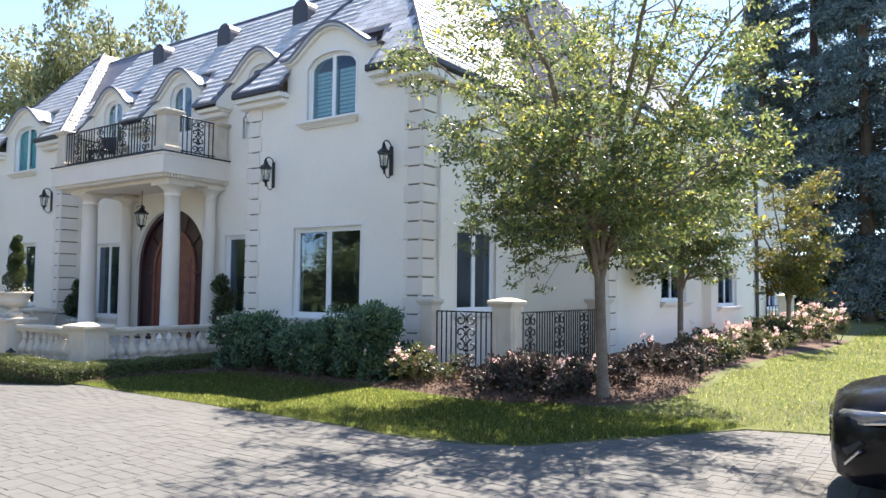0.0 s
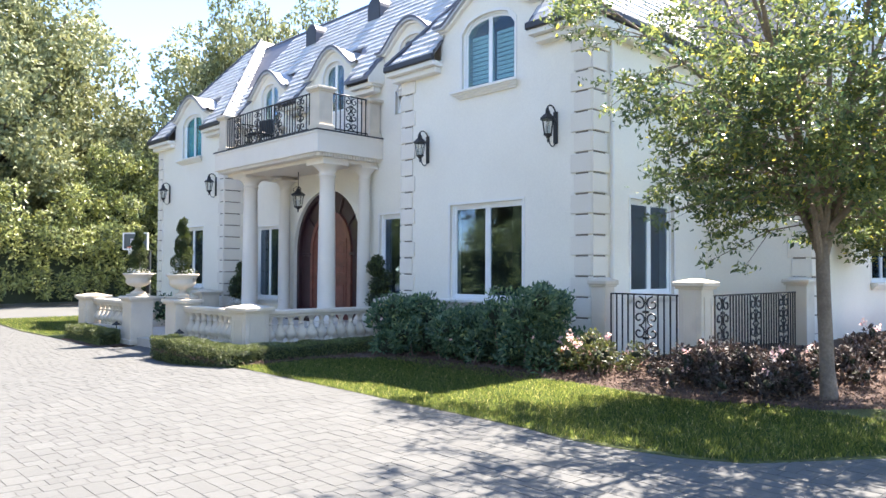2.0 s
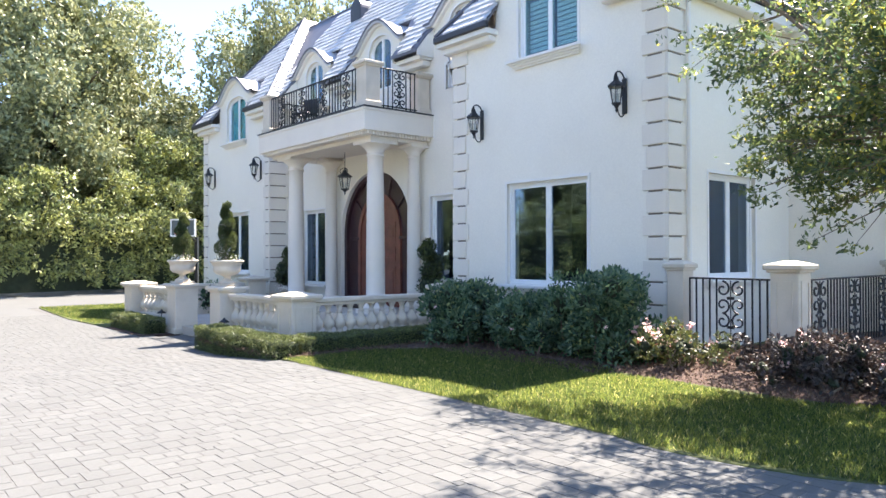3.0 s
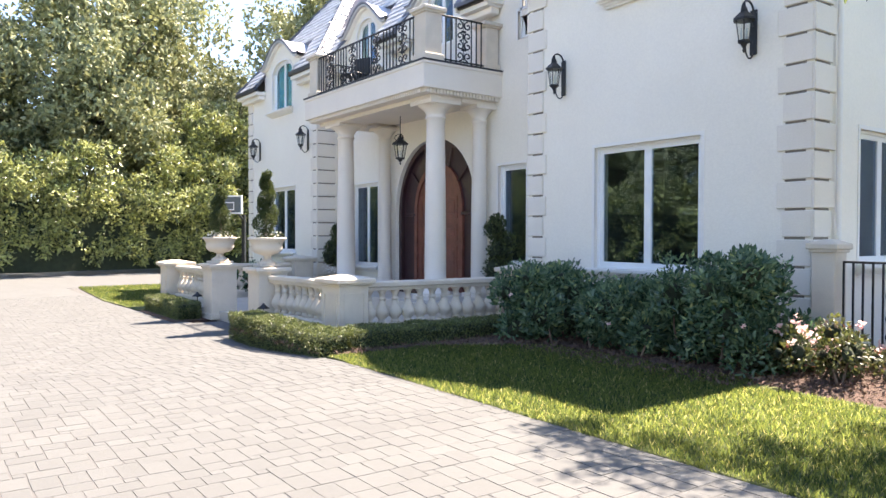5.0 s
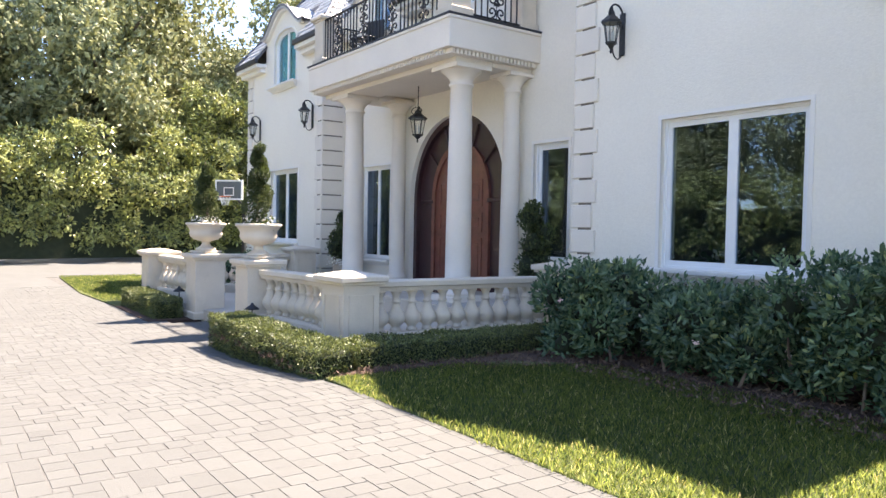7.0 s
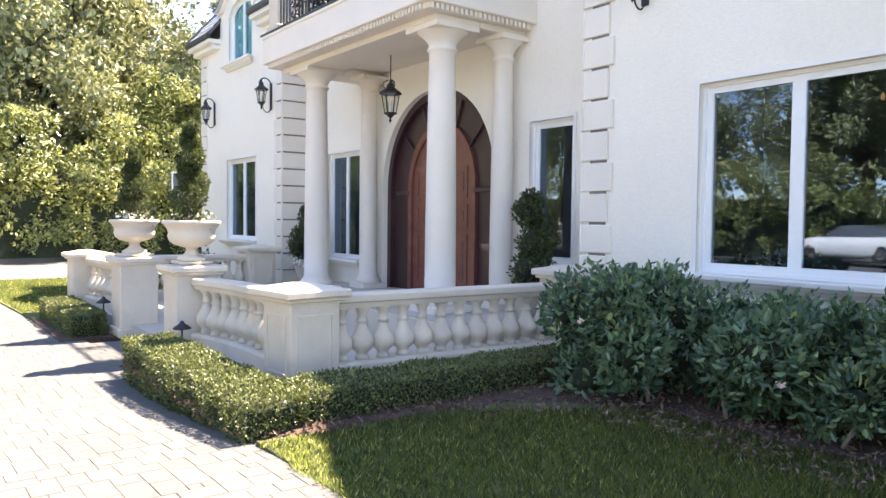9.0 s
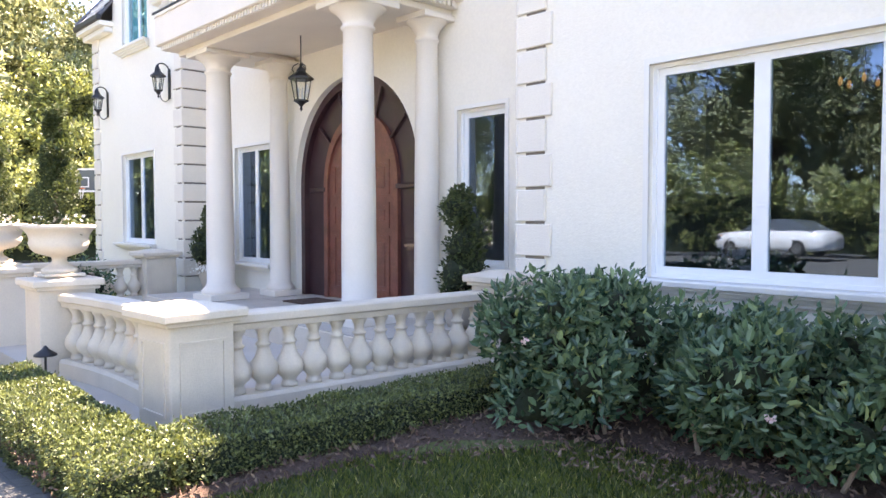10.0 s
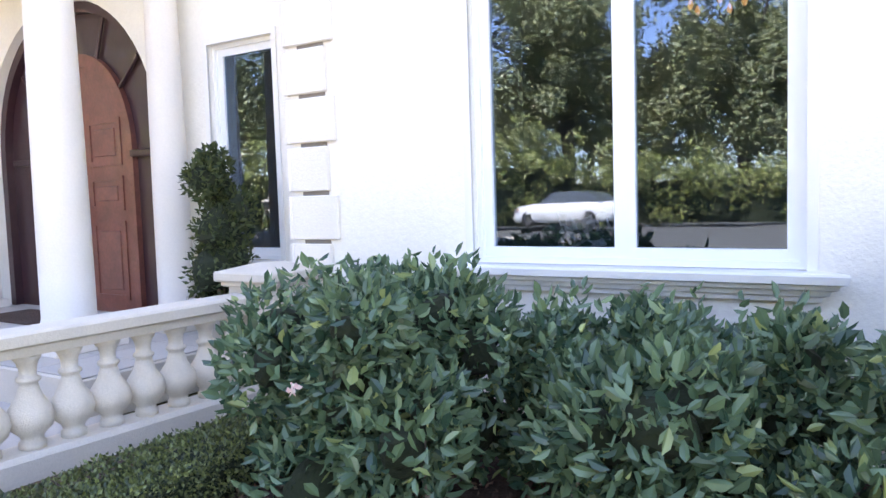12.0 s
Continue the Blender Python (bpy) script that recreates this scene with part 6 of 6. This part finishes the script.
tagged(blades("grass", -2.4, 9.0, 6.0, 17.0, 130000, 0.045, on_front_lawn, bed_height, 2), "sunlit green lawn grass beside the roses", "grass", kind="stuff")
tagged(blades("grass", -2.0, 16.0, 17.0, 40.0, 90000, 0.08, lambda x, y: x > -1.5, bed_height, 3), "sunlit lawn grass reaching the far hedge", "grass", kind="stuff")
tagged(blades("grass", -27, -19.8, 4.8, 9.4, 30000, 0.07, lambda x, y: y > 4.75 + 0.05 * abs(x + 22), lambda x, y: 0.02 - DIP, 4), "small sunlit patch of lawn grass", "grass", kind="stuff")


def chips(x0, x1, y0, y1, n, keep, hf, seed, label):
    r = np.random.default_rng(seed)
    x, y = r.uniform(x0, x1, n), r.uniform(y0, y1, n)
    k = np.array([keep(a, b) for a, b in zip(x, y)])
    p = np.stack([x[k], y[k], np.array([hf(a, b) for a, b in zip(x[k], y[k])]) + r.uniform(0.004, 0.02, k.sum())], 1)
    d = np.stack([np.zeros(len(p)), np.zeros(len(p)), np.zeros(len(p))], 1)
    me = leaves("mulch_chips", p, 0.045, "chips", 0.4, 0.0, d, r, 0.1)
    tagged(part("mulch_chips", me, "chips", None), label, "mulch", kind="stuff")


chips(-11.2, -6.6, 5.2, 9.4, 9000, lambda x, y: (y > 7.3 or x < -10.35 + 0.5 * max(0, y - 6.2)), lambda x, y: 0.026, 1, "bark chips and dry leaves under the shrubs")
chips(-6.7, -2.0, 7.2, 10.5, 9000, lambda x, y: not on_front_lawn(x, y), lambda x, y: bed_height(x, y) + 0.035, 2, "loose bark chips among the roses")
chips(-13.6, -10.6, 4.95, 5.25, 500, lambda x, y: True, lambda x, y: 0.02, 3, "dry leaves along the low hedge")


# ---- pavers ----
rng = np.random.default_rng(17)
near_pavers, paver_v = [], []
UNIT, X0, Y0, NX, NY = 0.078, -24.0, -4.2, 384, 157
taken = np.zeros((NX + 6, NY + 6), bool)
for j in range(NY):
    for i in range(NX):
        if taken[i, j]:
            continue
        choices = [(3, 2), (2, 2), (4, 2), (3, 3), (2, 3), (2, 1), (1, 1), (1, 2)]
        k = int(rng.choice(5, p=[0.42, 0.2, 0.24, 0.06, 0.08]))
        for a, b in choices[k:k + 1] + choices:
            if not taken[i:i + a, j:j + b].any():
                break
        taken[i:i + a, j:j + b] = True
        x, y, w, depth = X0 + i * UNIT, Y0 + j * UNIT, a * UNIT, b * UNIT
        cx, cy = x + w / 2, y + depth / 2
        edge = lawn_edge(cx) + 0.28 if cx > -10.7 else 5.05
        if -19.0 < cx < -16.2 or -13.7 < cx < -10.7:
            edge = 5.08
        elif -16.2 <= cx <= -13.7:
            edge = 5.75
        if cy > edge - 0.02:
            continue
        if -8.6 < cx < -5.6 and 2.2 < cy < 5.1 and len(near_pavers) < 300:
            near_pavers.append((x, y, w, depth))
            continue
        g, b = 0.002, 0.004
        h = rng.uniform(-0.001, 0.001)
        q = rng.uniform(-0.004, 0.004, 4)
        a0, a1, c0, c1 = x + g + q[0], x + w - g + q[1], y + g + q[2], y + depth - g + q[3]
        lo = [(a0, c0, -0.006), (a1, c0, -0.006), (a1, c1, -0.006), (a0, c1, -0.006)]
        hi = [(a0 + b, c0 + b, h), (a1 - b, c0 + b, h), (a1 - b, c1 - b, h), (a0 + b, c1 - b, h)]
        paver_v.append((lo, hi))
n = len(paver_v)
V = np.array([lo + hi for lo, hi in paver_v]).reshape(-1, 3)
V[:, 2] += [drop(x) for x in V[:, 0]]
idx = np.array([[4, 5, 6, 7], [0, 1, 5, 4], [1, 2, 6, 5], [2, 3, 7, 6], [3, 0, 4, 7]])
F = (np.arange(n)[:, None, None] * 8 + idx[None]).reshape(-1)
me = faces4("paving", V, F, "paver")
tagged(part("paving", me, "paver", driveway), kind="stuff")
far = falling_slab(bmesh.new(), -60, -24.0, -30, 4.7, 0.001)
falling_slab(far, -24, 30, -30, -4.2, 0.001)
falling_slab(far, 6.0, 30, -4.2, 7.6, 0.001)
falling_slab(far, -60, -27.2, 4.7, 12, 0.001)
tagged(part("far_paving", far, "concrete", driveway), kind="stuff")
bm = bmesh.new()
lo = [bm.verts.new(v) for v in ((-0.5, -0.5, -0.008), (0.5, -0.5, -0.008), (0.5, 0.5, -0.008), (-0.5, 0.5, -0.008))]
hi = [bm.verts.new(v) for v in ((-0.493, -0.490, 0), (0.493, -0.490, 0), (0.493, 0.490, 0), (-0.493, 0.490, 0))]
bm.faces.new(hi)
for k in range(4):
    bm.faces.new((lo[k], lo[(k + 1) % 4], hi[(k + 1) % 4], hi[k]))
paver_mesh = mesh_of(bm, "paver", M["paver_one"])
for x, y, w, d in near_pavers:
    ob = new("paver", paver_mesh)
    ob.parent = driveway
    ob.matrix_basis = pose(x + w / 2, y + d / 2, rng.uniform(-0.001, 0.001), 0, 0, rng.uniform(-0.4, 0.4)) @ Matrix.Diagonal((w - 0.003, d - 0.003, 1, 1))
